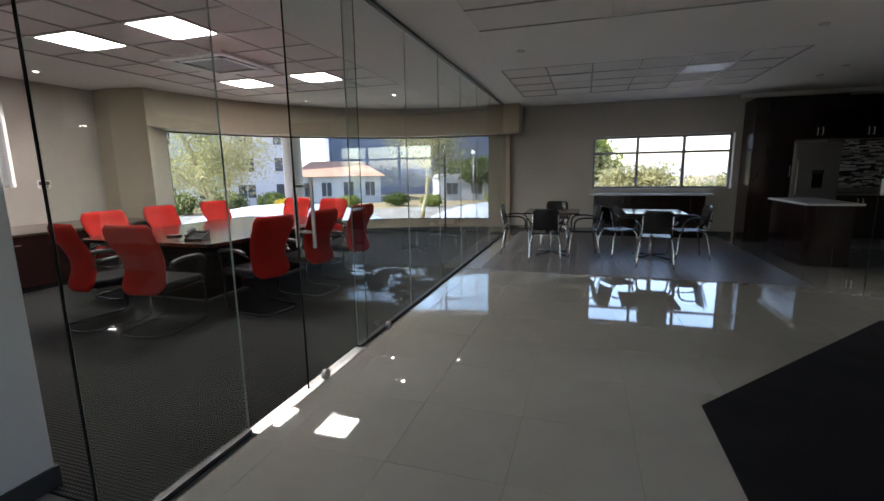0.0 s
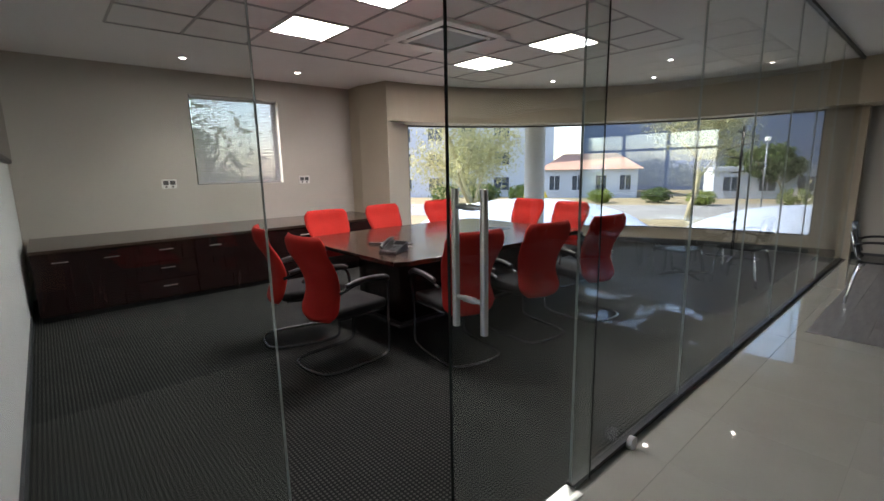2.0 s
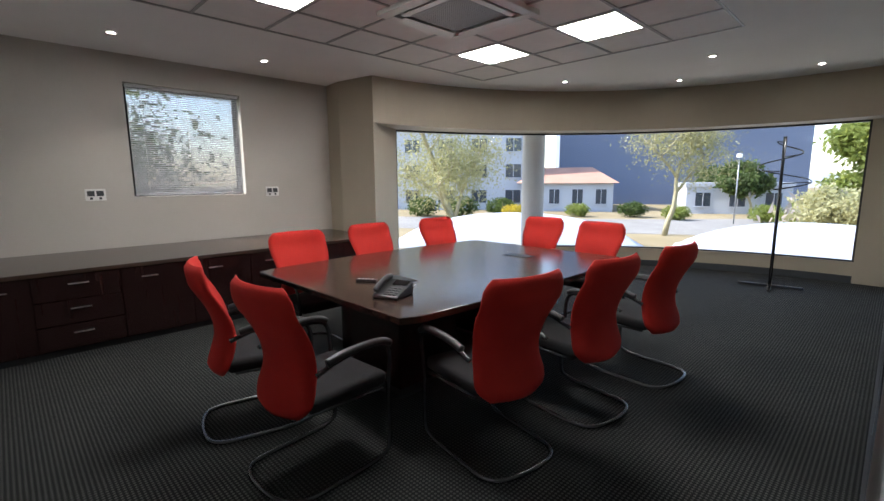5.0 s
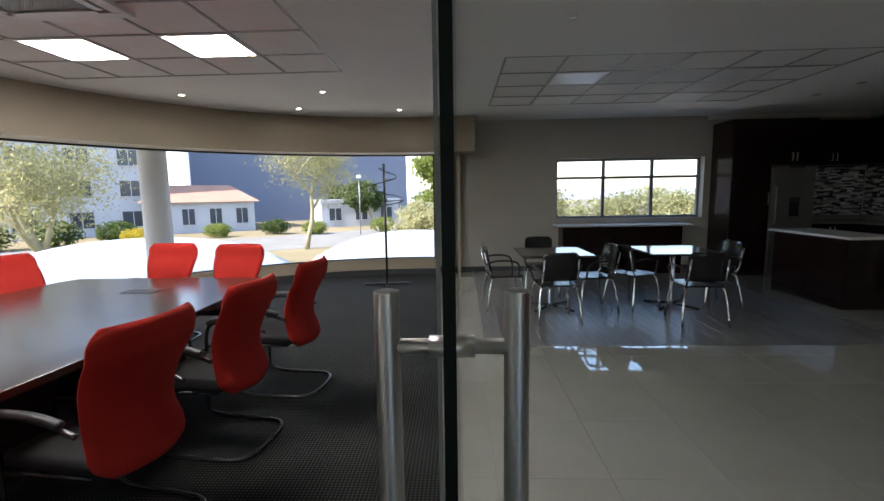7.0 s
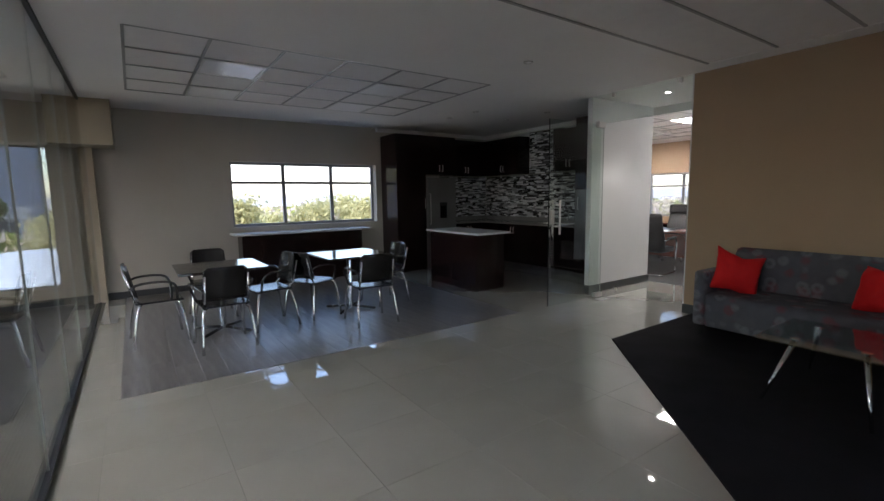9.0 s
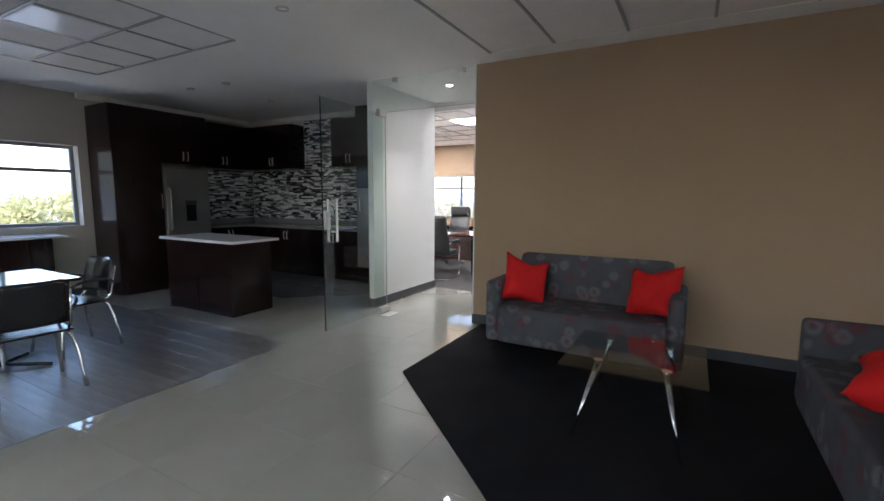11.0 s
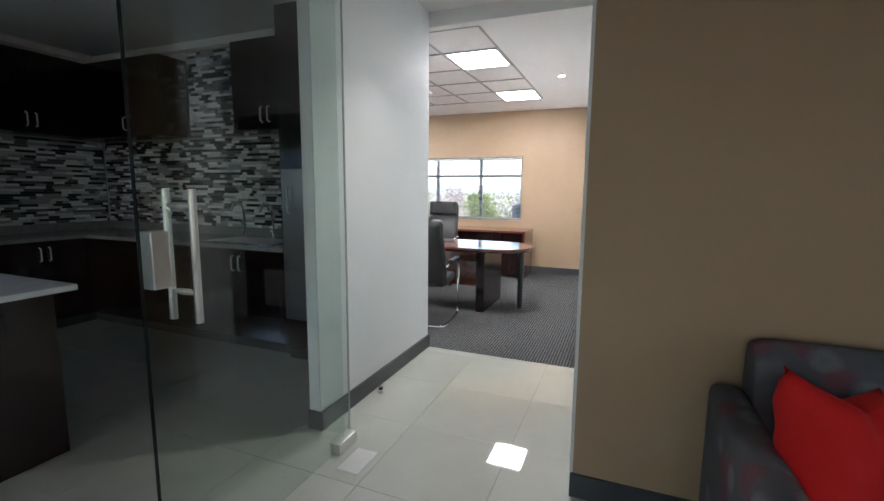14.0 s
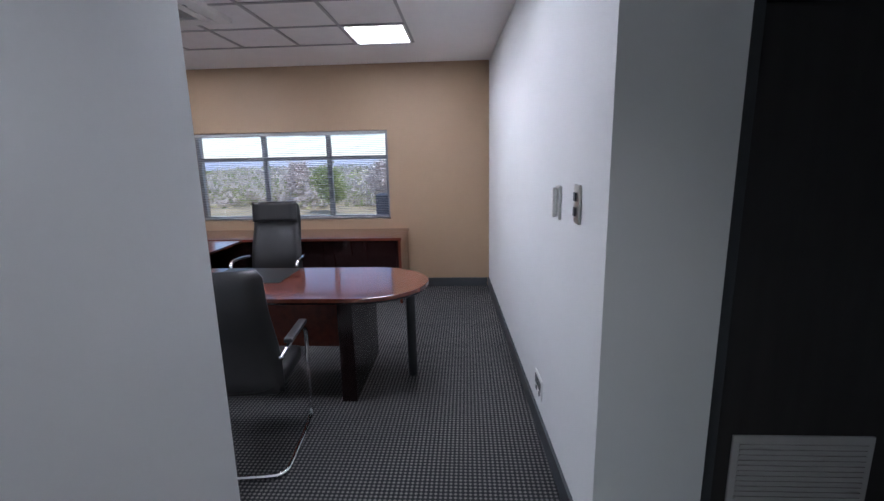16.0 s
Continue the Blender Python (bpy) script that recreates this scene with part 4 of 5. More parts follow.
cupboard("tall_cabinet", "tall dark espresso kitchen cabinet", 3.40, 4.06, 9.88, 10.515, 0.0, 2.66, "s", 1, "mid")
cupboard("over_fridge_cabinet", "dark cabinet above the refrigerator", 4.06, 4.80, 9.90, 10.515, 1.90, 2.66, "s", 2, "low")
cupboard("wall_cabinet", "dark espresso wall cabinet", 4.81, 5.80, 10.18, 10.515, 1.90, 2.66, "s", 2, "low")
cupboard("wall_cabinet", "dark espresso wall cabinet", 5.82, 6.145, 9.10, 10.515, 1.90, 2.66, "w", 3, "low")
cupboard("wall_cabinet", "dark espresso wall cabinet", 5.82, 6.145, 7.42, 8.17, 1.90, 2.66, "w", 2, "low")
cupboard("base_cabinet", "dark espresso base cabinet", 4.81, 5.52, 9.92, 10.515, 0.10, 0.88, "s", 2, "up")
cupboard("base_cabinet", "dark espresso base cabinet under the worktop", 5.54, 6.145, 7.40, 10.515, 0.10, 0.88, "w", 6, "up")
tw = tagged(root("oven_tower", 5.50, 6.62, 0), "tall dark housing with a black oven and grey panel", "cabinet")
box("body", 0.0, 0.645, 0.0, 0.76, 0.1, 2.74, M_DWOOD, tw)
box("plinth", 0.04, 0.645, 0.0, 0.76, 0.0, 0.1, M_BLACK, tw)
box("oven", -0.02, 0.0, 0.02, 0.74, 1.55, 2.0, M_SCREEN, tw, 0.004)
box("panel", -0.02, 0.0, 0.02, 0.74, 0.35, 1.54, M_FRIDGE, tw, 0.004)
tube("handle", [(-0.02, 0.66, 1.2), (-0.05, 0.66, 1.21), (-0.05, 0.66, 1.4), (-0.02, 0.66, 1.41)], 0.007, M_STEEL, tw, 6)
wt = tagged(new("worktop"), "grey stone worktop along the kitchen walls", "worktop")
prism("slab", [(4.81, 9.88), (5.50, 9.88), (5.50, 7.385), (6.148, 7.385), (6.148, 10.518), (4.81, 10.518)], 0.882, 0.915, M_CTOP, wt, 0.003)
box("upstand", 6.128, 6.148, 7.385, 10.49, 0.915, 1.0, M_CTOP, wt)
box("upstand", 4.81, 6.148, 10.498, 10.518, 0.915, 1.0, M_CTOP, wt)
box("kick", 5.60, 6.14, 7.42, 10.5, 0.0, 0.1, M_BLACK, wt)
box("kick", 4.83, 5.60, 9.99, 10.5, 0.0, 0.1, M_BLACK, wt)
sk = tagged(root("sink", 5.82, 8.0, 0.915), "steel sink with two curved chrome taps", "sink")
bm = bmesh.new()
for a in ((-0.22, 0.22, -0.4, -0.37), (-0.22, 0.22, 0.37, 0.4), (-0.22, -0.19, -0.37, 0.37), (0.19, 0.22, -0.37, 0.37)):
    add_box(bm, *a, 0.0, 0.006)
put("rim", bm, M_CHROME, sk)
box("basin", -0.19, 0.19, -0.37, 0.37, 0.0, 0.003, M_STEEL, sk)
for y in (-0.05, 0.3):
    tube("tap", [(0.2, y, 0.0), (0.2, y, 0.24), (0.17, y, 0.32), (0.08, y, 0.34), (0.04, y, 0.26)], 0.012, M_CHROME, sk, 8, 1, 2)
    tube("lever", [(0.2, y, 0.06), (0.2, y + 0.07, 0.09)], 0.007, M_CHROME, sk, 6)
bt = tagged(root("soap_bottle", 5.98, 7.55, 0.915), "small dark soap bottle on the worktop", "bottle")
disc("body", 0, 0, 0, 0.1, 0.03, M_BLACK, bt, 14, 0.006)
disc("neck", 0, 0, 0.1, 0.13, 0.01, M_STEEL, bt, 10)
fr = tagged(root("refrigerator", 4.08, 9.86, 0), "grey steel refrigerator with a water dispenser", "refrigerator")
box("body", 0.0, 0.70, 0.05, 0.64, 0.02, 1.84, M_FRIDGE, fr, 0.006)
box("door", 0.0, 0.70, 0.0, 0.045, 0.75, 1.84, M_FRIDGE, fr, 0.008)
box("door", 0.0, 0.70, 0.0, 0.045, 0.05, 0.74, M_FRIDGE, fr, 0.008)
box("dispenser", 0.30, 0.46, -0.006, 0.0, 1.02, 1.32, M_SCREEN, fr, 0.003)
box("dispenser_panel", 0.29, 0.47, -0.008, -0.001, 1.27, 1.34, M_BLACK, fr, 0.002)
tube("handle", [(0.05, 0.0, 0.9), (0.05, -0.04, 0.92), (0.05, -0.04, 1.5), (0.05, 0.0, 1.52)], 0.009, M_STEEL, fr, 6)

# ---- lounge ----
def sofa():
    r = tagged(root("sofa", 0, 0, 0), "two-seat sofa in grey fabric with a ring print", "sofa", "lounge sofas")
    W, D = 1.62, 0.78

    def pad(name, *a, b=0.03):
        bm = bmesh.new()
        add_box(bm, *a)
        soften(bm, b, 3)
        return put(name, bm, M_SOFA, r, True)
    pad("seat", -W / 2 + 0.118, W / 2 - 0.118, -D / 2, D / 2 - 0.17, 0.10, 0.44, b=0.04)
    for s in (-1, 1):
        pad("armrest", *sorted((s * W / 2, s * (W / 2 - 0.125))), -D / 2 + 0.01, D / 2 - 0.03, 0.10, 0.66, b=0.045)
    bm = bmesh.new()
    prof = [(D / 2, 0.12), (D / 2 + 0.0, 0.80), (D / 2 - 0.03, 0.85), (D / 2 - 0.10, 0.86), (D / 2 - 0.145, 0.81), (D / 2 - 0.2, 0.40), (D / 2 - 0.2, 0.12)]
    rows = [[bm.verts.new((x, y, z)) for y, z in prof] for x in (-W / 2 + 0.12, -W / 2 + 0.16, W / 2 - 0.16, W / 2 - 0.12)]
    for v in rows[0] + rows[-1]:
        v.co.z = 0.12 + (v.co.z - 0.12) * 0.97
    for a, b in zip(rows, rows[1:]):
        for k in range(len(prof) - 1):
            bm.faces.new((a[k], a[k + 1], b[k + 1], b[k]))
    bm.faces.new(rows[0]), bm.faces.new(rows[-1][::-1])
    soften(bm, 0.012, 2)
    put("backrest", bm, M_SOFA, r, True)
    for x in (-W / 2 + 0.07, W / 2 - 0.07):
        for y in (-D / 2 + 0.07, D / 2 - 0.1):
            disc("foot", x, y, 0.0, 0.12, 0.022, M_CHROME, r, 12)
    return r


s0 = sofa()
s0.matrix_basis = pose(4.26, 3.73, 0.012, 0, 0, -90)
copy_thing(s0, pose(2.98, 1.89, 0.012, 0, 0, 180))


def cushion(x, y, z, rx, ry, rz):
    r = tagged(root("cushion", x, y, z), "plump bright red scatter cushion on the sofa", "cushion", "red cushions")
    r.matrix_basis = pose(x, y, z, rx, ry, rz)
    bm = bmesh.new()
    n, S = 20, 0.23
    for s in (1, -1):
        grid = []
        for j in range(n + 1):
            row = []
            for i in range(n + 1):
                u, v = 2 * i / n - 1, 2 * j / n - 1
                pinch = 1 - 0.2 * (1 - abs(u) ** 1.6) * (v * v) - 0.17 * (1 - abs(v) ** 1.6) * (u * u)
                dip = 0.045 * (1 - abs(u)) ** 1.3 * max(0.0, v) ** 2
                h = 0.10 * ((1 - u ** 4) * (1 - v ** 4)) ** 0.55 + 0.016 * noise.noise((u * 2.3 + x, v * 2.3 + y, s))
                h *= 1 if 0 < i < n and 0 < j < n else 0
                row.append(bm.verts.new((u * S * pinch, s * (h + 0.002), v * S * pinch - dip)))
            grid.append(row)
        for j in range(n):
            for i in range(n):
                bm.faces.new((grid[j][i], grid[j][i + 1], grid[j + 1][i + 1], grid[j + 1][i]))
    bmesh.ops.remove_doubles(bm, verts=bm.verts, dist=0.0045)
    put("cover", bm, M_REDC, r, True)
    return r


cushion(4.20, 4.27, 0.645, -20, 16, -50)
cushion(4.24, 3.17, 0.64, -28, -10, -118)
cushion(2.60, 2.07, 0.685, -84, 6, 160)
ct = tagged(root("coffee_table", 3.21, 3.19, 0.012), "square glass coffee table on splayed chrome legs", "coffee table")
g = box("top", -0.40, 0.40, -0.40, 0.40, 0.40, 0.412, M_TGLASS, ct, 0.003)
g.visible_shadow = False
for sx in (-1, 1):
    for sy in (-1, 1):
        tube("leg", [(sx * 0.24, sy * 0.19, 0.40), (sx * 0.47, sy * 0.29, 0.0)], 0.02, M_CHROME, ct, 10, 0.5)
        disc("boss", sx * 0.24, sy * 0.19, 0.412, 0.42, 0.03, M_CHROME, ct, 14)

# ---- office ----
dk = tagged(root("office_desk", 7.85, 6.9, 0), "mahogany desk with a rounded end and black leg", "desk")
rim = [(0.42 * math.sin(a), -0.62 - 0.45 * math.cos(a)) for a in (math.pi * (k / 14 - 0.5) for k in range(15))]
prism("top", rim + [(0.42, 1.1), (-0.42, 1.1)], 0.715, 0.742, M_MAHOG, dk, 0.004)
prism("edge", [(x * 0.985, y * 0.985 - 0.002) for x, y in rim] + [(0.41, 1.09), (-0.41, 1.09)], 0.70, 0.714, M_DWOOD, dk)
box("panel", -0.36, 0.40, -0.60, -0.50, 0.0, 0.70, M_DWOOD, dk, 0.003)
box("modesty_panel", 0.1, 0.13, -0.50, 1.05, 0.2, 0.70, M_MAHOG, dk)
disc("leg", 0.04, -0.93, 0.0, 0.70, 0.035, M_BLACK, dk, 16)
box("desk_pad", -0.05, 0.4, 0.0, 0.6, 0.743, 0.746, M_LEATHER, dk)
oc = tagged(root("office_credenza", 9.57, 6.27, 0), "mahogany sideboard below the office window", "cabinet")
box("top", 0.0, 0.70, 0.0, 2.6, 0.725, 0.755, M_MAHOG, oc, 0.003)
box("side", 0.02, 0.69, 0.012, 0.04, 0.0, 0.725, M_MAHOG, oc)
box("body", 0.05, 0.69, 0.04, 2.58, 0.05, 0.725, M_DWOOD, oc)
for k in range(3):
    box("door", 0.03, 0.05, 0.05 + k * 0.84, 0.05 + k * 0.84 + 0.83, 0.07, 0.72, M_DWOOD, oc, 0.002)
rt = tagged(root("desk_return", 8.5, 8.05, 0), "mahogany side desk joining desk and sideboard", "desk")
box("top", -0.22, 1.065, 0.0, 0.6, 0.72, 0.748, M_MAHOG, rt, 0.003)
box("panel", -0.2, 1.06, 0.56, 0.585, 0.0, 0.72, M_MAHOG, rt)
box("side", -0.2, -0.17, 0.02, 0.56, 0.0, 0.72, M_MAHOG, rt)


def leather_back(parent, z0, z1, w0, w1, y0):
    return shell("backrest", lambda v: w0 + (w1 - w0) * v - (0.03 * ((v - 0.93) / 0.07) ** 2 if v > 0.93 else 0), lambda v: y0 - 0.12 * v + 0.03 * math.sin(v * 6), lambda v: z0 + (z1 - z0) * v, 0.08, M_LEATHER, parent, curve=0.03)


vc = tagged(root("visitor_chair", 7.02, 6.80, 0.002, -84), "black leather visitor chair on a chrome cantilever frame", "chair")
leather_back(vc, 0.42, 1.10, 0.27, 0.26, -0.2)
bm = bmesh.new()
add_box(bm, -0.25, 0.25, -0.2, 0.27, 0.40, 0.49)
soften(bm, 0.03, 3)
put("seat", bm, M_LEATHER, vc, True)
sd = [(0.28, -0.22, 0.62), (0.285, 0.0, 0.645), (0.285, 0.22, 0.63), (0.285, 0.27, 0.56), (0.28, 0.25, 0.3), (0.28, 0.27, 0.06), (0.28, 0.22, 0.015), (0.28, -0.2, 0.015), (0.27, -0.29, 0.015), (0.2, -0.31, 0.015)]
tube("frame", [Vector(p) for p in sd] + [Vector((-x, y, z)) for x, y, z in sd[::-1]], 0.0135, M_CHROME, vc, 8, 1, 2)
for s in (-1, 1):
    box("arm_pad", s * 0.285 - 0.025, s * 0.285 + 0.025, -0.1, 0.22, 0.648, 0.672, M_LEATHER, vc, 0.01)
ec = tagged(root("executive_chair", 8.85, 7.42, 0.002, 95), "high-backed black leather executive chair on castors", "chair")
leather_back(ec, 0.48, 1.20, 0.25, 0.22, -0.2)
shell("headrest", lambda v: 0.215, lambda v: -0.245 - 0.02 * v, lambda v: 1.02 + 0.19 * v, 0.1, M_LEATHER, ec, curve=0.03)
bm = bmesh.new()
add_box(bm, -0.26, 0.26, -0.22, 0.27, 0.44, 0.54)
soften(bm, 0.035, 3)
put("seat", bm, M_LEATHER, ec, True)
disc("gas_lift", 0, 0, 0.1, 0.44, 0.03, M_CHROME, ec, 14)
for k in range(5):
    c, s = math.cos(k * 1.2566), math.sin(k * 1.2566)
    tube("foot", [(0, 0, 0.12), (0.3 * c, 0.3 * s, 0.07)], 0.022, M_CHROME, ec, 8, 0.7)
    w = disc("castor", 0, 0, -0.02, 0.02, 0.028, M_BLACK, ec, 12)
    w.matrix_basis = pose(0.3 * c, 0.3 * s, 0.03, 90, 0, k * 72)
for s in (-1, 1):
    tube("armrest", [(s * 0.27, -0.18, 0.68), (s * 0.3, 0.0, 0.7), (s * 0.3, 0.2, 0.7), (s * 0.29, 0.2, 0.6), (s * 0.27, 0.1, 0.48)], 0.016, M_CHROME, ec, 8, 1, 2)

ic = tagged(root("intercom_handset", 6.89, 5.119, 1.38), "white intercom handset on the office wall", "intercom")
box("base", -0.035, 0.035, 0.0, 0.016, -0.078, 0.078, M_PLASTIC, ic, 0.005)
box("handset", -0.02, 0.02, 0.016, 0.04, -0.068, 0.068, M_PLASTIC, ic, 0.01)
sw = tagged(root("light_switch", 6.60, 5.105, 1.40), "oval grey switch plate on the office wall", "light switch")
box("plate", -0.045, 0.045, 0.0, 0.012, -0.078, 0.078, M_STEEL, sw, 0.006)
for z in (-0.03, 0.03):
    box("rocker", -0.018, 0.018, 0.014, 0.02, z - 0.018, z + 0.018, M_SKIRT, sw, 0.003)
outlet(7.24, 5.135, 0.27, 2.7)

# ---- floor pieces ----
fl = structure(new("floor_tiles"), "polished cream porcelain floor tiles", "floor")
TP = 0.6
bm = bmesh.new()
add_box(bm, 0.001, TP - 0.001, 0.001, TP - 0.001, -0.012, 0.0)
t_me = put("tile", bm, M_TILE, fl)


def cut_tile(x0, x1, y0, y1):
    return box("tile", x0 + 0.001, x1 - 0.001, y0 + 0.001, y1 - 0.001, -0.012, 0.0, M_TILE, fl)


WX0, WX1, WY0 = -0.98, 3.09, 6.24
first = True
for i in range(-2, 12):
    for j in range(-9, 15):
        x0, y0 = -0.45 + i * TP, 2.38 + j * TP
        x1, y1 = x0 + TP, y0 + TP
        cx0, cx1, cy0, cy1 = max(x0, -1.225), min(x1, 6.23), max(y0, -3.0), min(y1, 10.52)
        if cx1 - cx0 < 0.02 or cy1 - cy0 < 0.02 or (cx0 > 1.3 and cy1 < 2.4) or cy1 < -1.5:
            continue
        if cx0 >= WX0 and cx1 <= WX1 and cy0 >= WY0:
            continue
        if cx1 > WX0 and cx0 < WX1 and cy1 > WY0:
            if cy0 < WY0:
                cut_tile(cx0, cx1, cy0, WY0)
                cy0 = WY0
            if cx0 < WX0:
                cut_tile(cx0, WX0, cy0, cy1)
            elif cx1 > WX1:
                cut_tile(WX1, cx1, cy0, cy1)
            continue
        if (cx0, cx1, cy0, cy1) == (x0, x1, y0, y1):
            o = t_me if first else t_me.copy()
            if not first:
                scene.collection.objects.link(o)
            first = False
            o.location = (x0, y0, 0)
        else:
            cut_tile(cx0, cx1, cy0, cy1)
structure(box("floor_screed", 1.0, 4.7, -3.0, 2.7, -0.012, -0.004, M_GROUT), "grey screed under the rug", "floor")

pf = structure(new("plank_floor"), "grey wood-look laminate planks under the cafe tables", "floor")
PW, PL = 0.19, 1.36
rows_n = int((WX1 - WX0) / PW) + 1
for i in range(rows_n):
    x0, x1 = WX0 + i * PW, min(WX1, WX0 + (i + 1) * PW)
    y = WY0 - random.uniform(0, PL)
    while y < 10.52:
        a, b = max(WY0, y), min(10.52, y + PL)
        if b - a > 0.02 and x1 - x0 > 0.01:
            o = box("plank", 0.0008, x1 - x0 - 0.0008, 0.0008, b - a - 0.0008, -0.012, 0.002, M_PLANK, pf)
            o.location = (x0, a, 0)
        y += PL

# mosaic of thin glass strips
ms = structure(new("splashback"), "mosaic splashback of thin grey and white strips", "splashback")
SH = 0.026
strips = []
for y0, y1, z0, z1 in ((7.40, 10.49, 1.0, 1.9), (8.18, 9.09, 1.9, 2.74)):
    z = z0
    while z < z1 - SH:
        y = y0
        while y < y1 - 0.01:
            l = min(random.choice((0.06, 0.1, 0.13, 0.17)), y1 - y)
            strips.append(("w", y, l, z))
            y += l
        z += SH
z = 1.0
while z < 1.9 - SH:
    x = 4.81
    while x < 6.11:
        l = min(random.choice((0.06, 0.1, 0.13, 0.17)), 6.13 - x)
        strips.append(("s", x, l, z))
        x += l
    z += SH
box("backing", 6.143, 6.149, 7.39, 10.5, 0.99, 1.91, M_GROUT, ms)
box("backing", 6.143, 6.149, 8.175, 9.095, 1.91, 2.75, M_GROUT, ms)
box("backing", 4.81, 6.143, 10.513, 10.519, 0.99, 1.91, M_GROUT, ms)
MOS = [surface("mosaic_%s" % n, c, tuple(min(1, v * 1.35) for v in c), r, 30, 90, relief=0.05) for n, c, r in (
    ("black", (0.018, 0.018, 0.02), 0.12), ("charcoal", (0.09, 0.09, 0.1), 0.2), ("grey", (0.26, 0.265, 0.28), 0.2), ("pale", (0.62, 0.63, 0.65), 0.25), ("silver", (0.42, 0.43, 0.46), 0.28))]
meshes = {}
near = [s for s in strips if s[0] == "w" and 7.4 <= s[1] < 8.3 and 1.0 <= s[3] < 1.9][:300]
near_set = set(near)
rest = bmesh.new()
kinds = []
for s in strips:
    k = random.choices(range(5), (2.6, 2.5, 3, 2.5, 2))[0]
    d = random.uniform(0.004, 0.008)
    if s in near_set:
        key = (round(s[2], 3), k)
        if key not in meshes:
            o = box("strip", -0.006, 0, 0.001, s[2] - 0.001, 0.001, SH - 0.001, MOS[k], ms)
            meshes[key] = o.data
        else:
            o = new("strip", meshes[key])
            o.parent = ms
        o.location = (6.1435 - d + 0.004, s[1], s[3])
    else:
        if s[0] == "w":
            add_box(rest, 6.1435 - d, 6.1435, s[1] + 0.001, s[1] + s[2] - 0.001, s[3] + 0.001, s[3] + SH - 0.001)
        else:
            add_box(rest, s[1] + 0.001, s[1] + s[2] - 0.001, 10.5135 - d, 10.5135, s[3] + 0.001, s[3] + SH - 0.001)
        kinds += [k] * 6
rest.faces.ensure_lookup_table()
for f, k in zip(rest.faces, kinds):
    f.material_index = k
ro = put("strip_field", rest, None, ms)
for m in MOS:
    ro.data.materials.append(m)
tagged(ro, kind="stuff")

# ---- outdoors ----
GZ = -3.7
M_LAND = surface("dry_grass_ground", (0.17, 0.14, 0.085), (0.25, 0.21, 0.135), 0.95, 0.15, 3.0, relief=0.3, depth=0.05, spec=0.1)
M_ROAD = surface("pale_worn_asphalt", (0.16, 0.155, 0.15), (0.22, 0.215, 0.205), 0.9, 0.4, 20, spec=0.2)
M_PAVE = surface("pale_paving", (0.36, 0.32, 0.27), (0.44, 0.40, 0.34), 0.9, 0.5, 12, spec=0.2)
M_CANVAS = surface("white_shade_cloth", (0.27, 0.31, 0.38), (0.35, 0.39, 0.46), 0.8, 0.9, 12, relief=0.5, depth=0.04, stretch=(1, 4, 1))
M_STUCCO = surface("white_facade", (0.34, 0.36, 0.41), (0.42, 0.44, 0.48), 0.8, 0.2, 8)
# Cladding tone is raised and blued to include haze over the far warehouse.
M_SLATE = surface("blue_grey_cladding", (0.12, 0.145, 0.215), (0.15, 0.175, 0.25), 0.6, 0.08, 2)
M_ROOF = surface("orange_clay_roof", (0.30, 0.16, 0.115), (0.36, 0.21, 0.155), 0.85, 0.5, 8)
M_FWIN = surface("dark_facade_glass", (0.03, 0.04, 0.055), (0.05, 0.06, 0.08), 0.1, relief=0)
M_BARK = surface("pale_bark", (0.26, 0.23, 0.14), (0.38, 0.34, 0.22), 0.9, 3, 30, relief=0.5, depth=0.01)
M_CONC = surface("grey_column_plaster", (0.36, 0.36, 0.37), (0.44, 0.44, 0.45), 0.8, 1, 30)


def leaf_mat(name, a, b):
    m = surface(name, a, b, 0.7, 0.6, 6, relief=0, spec=0.2)
    nt = m.node_tree
    p, tl, mx = nt.nodes["Principled BSDF"], nt.nodes.new("ShaderNodeBsdfTranslucent"), nt.nodes.new("ShaderNodeMixShader")
    tl.inputs[0].default_value = (b[0] * 1.5, b[1] * 1.5, b[2] * 1.3, 1)
    mx.inputs[0].default_value = 0.45
    nt.links.new(p.outputs[0], mx.inputs[1]), nt.links.new(tl.outputs[0], mx.inputs[2])
    nt.links.new(mx.outputs[0], nt.nodes["Material Output"].inputs[0])
    return m


M_LEAF = leaf_mat("olive_leaf", (0.16, 0.16, 0.08), (0.28, 0.27, 0.15))
M_LEAFG = leaf_mat("green_leaf", (0.09, 0.125, 0.03), (0.2, 0.235, 0.065))
M_LEAFD = leaf_mat("dark_green_leaf", (0.03, 0.055, 0.018), (0.07, 0.10, 0.03))
# The next two leaf colours are paled and greyed to paint in outdoor haze.
M_LEAFH = leaf_mat("hazed_autumn_leaf", (0.30, 0.26, 0.25), (0.40, 0.35, 0.34))
M_LEAFP = leaf_mat("hazed_pale_leaf", (0.24, 0.24, 0.13), (0.36, 0.35, 0.21))
M_LEAFY = leaf_mat("yellow_leaf", (0.30, 0.24, 0.03), (0.42, 0.34, 0.05))

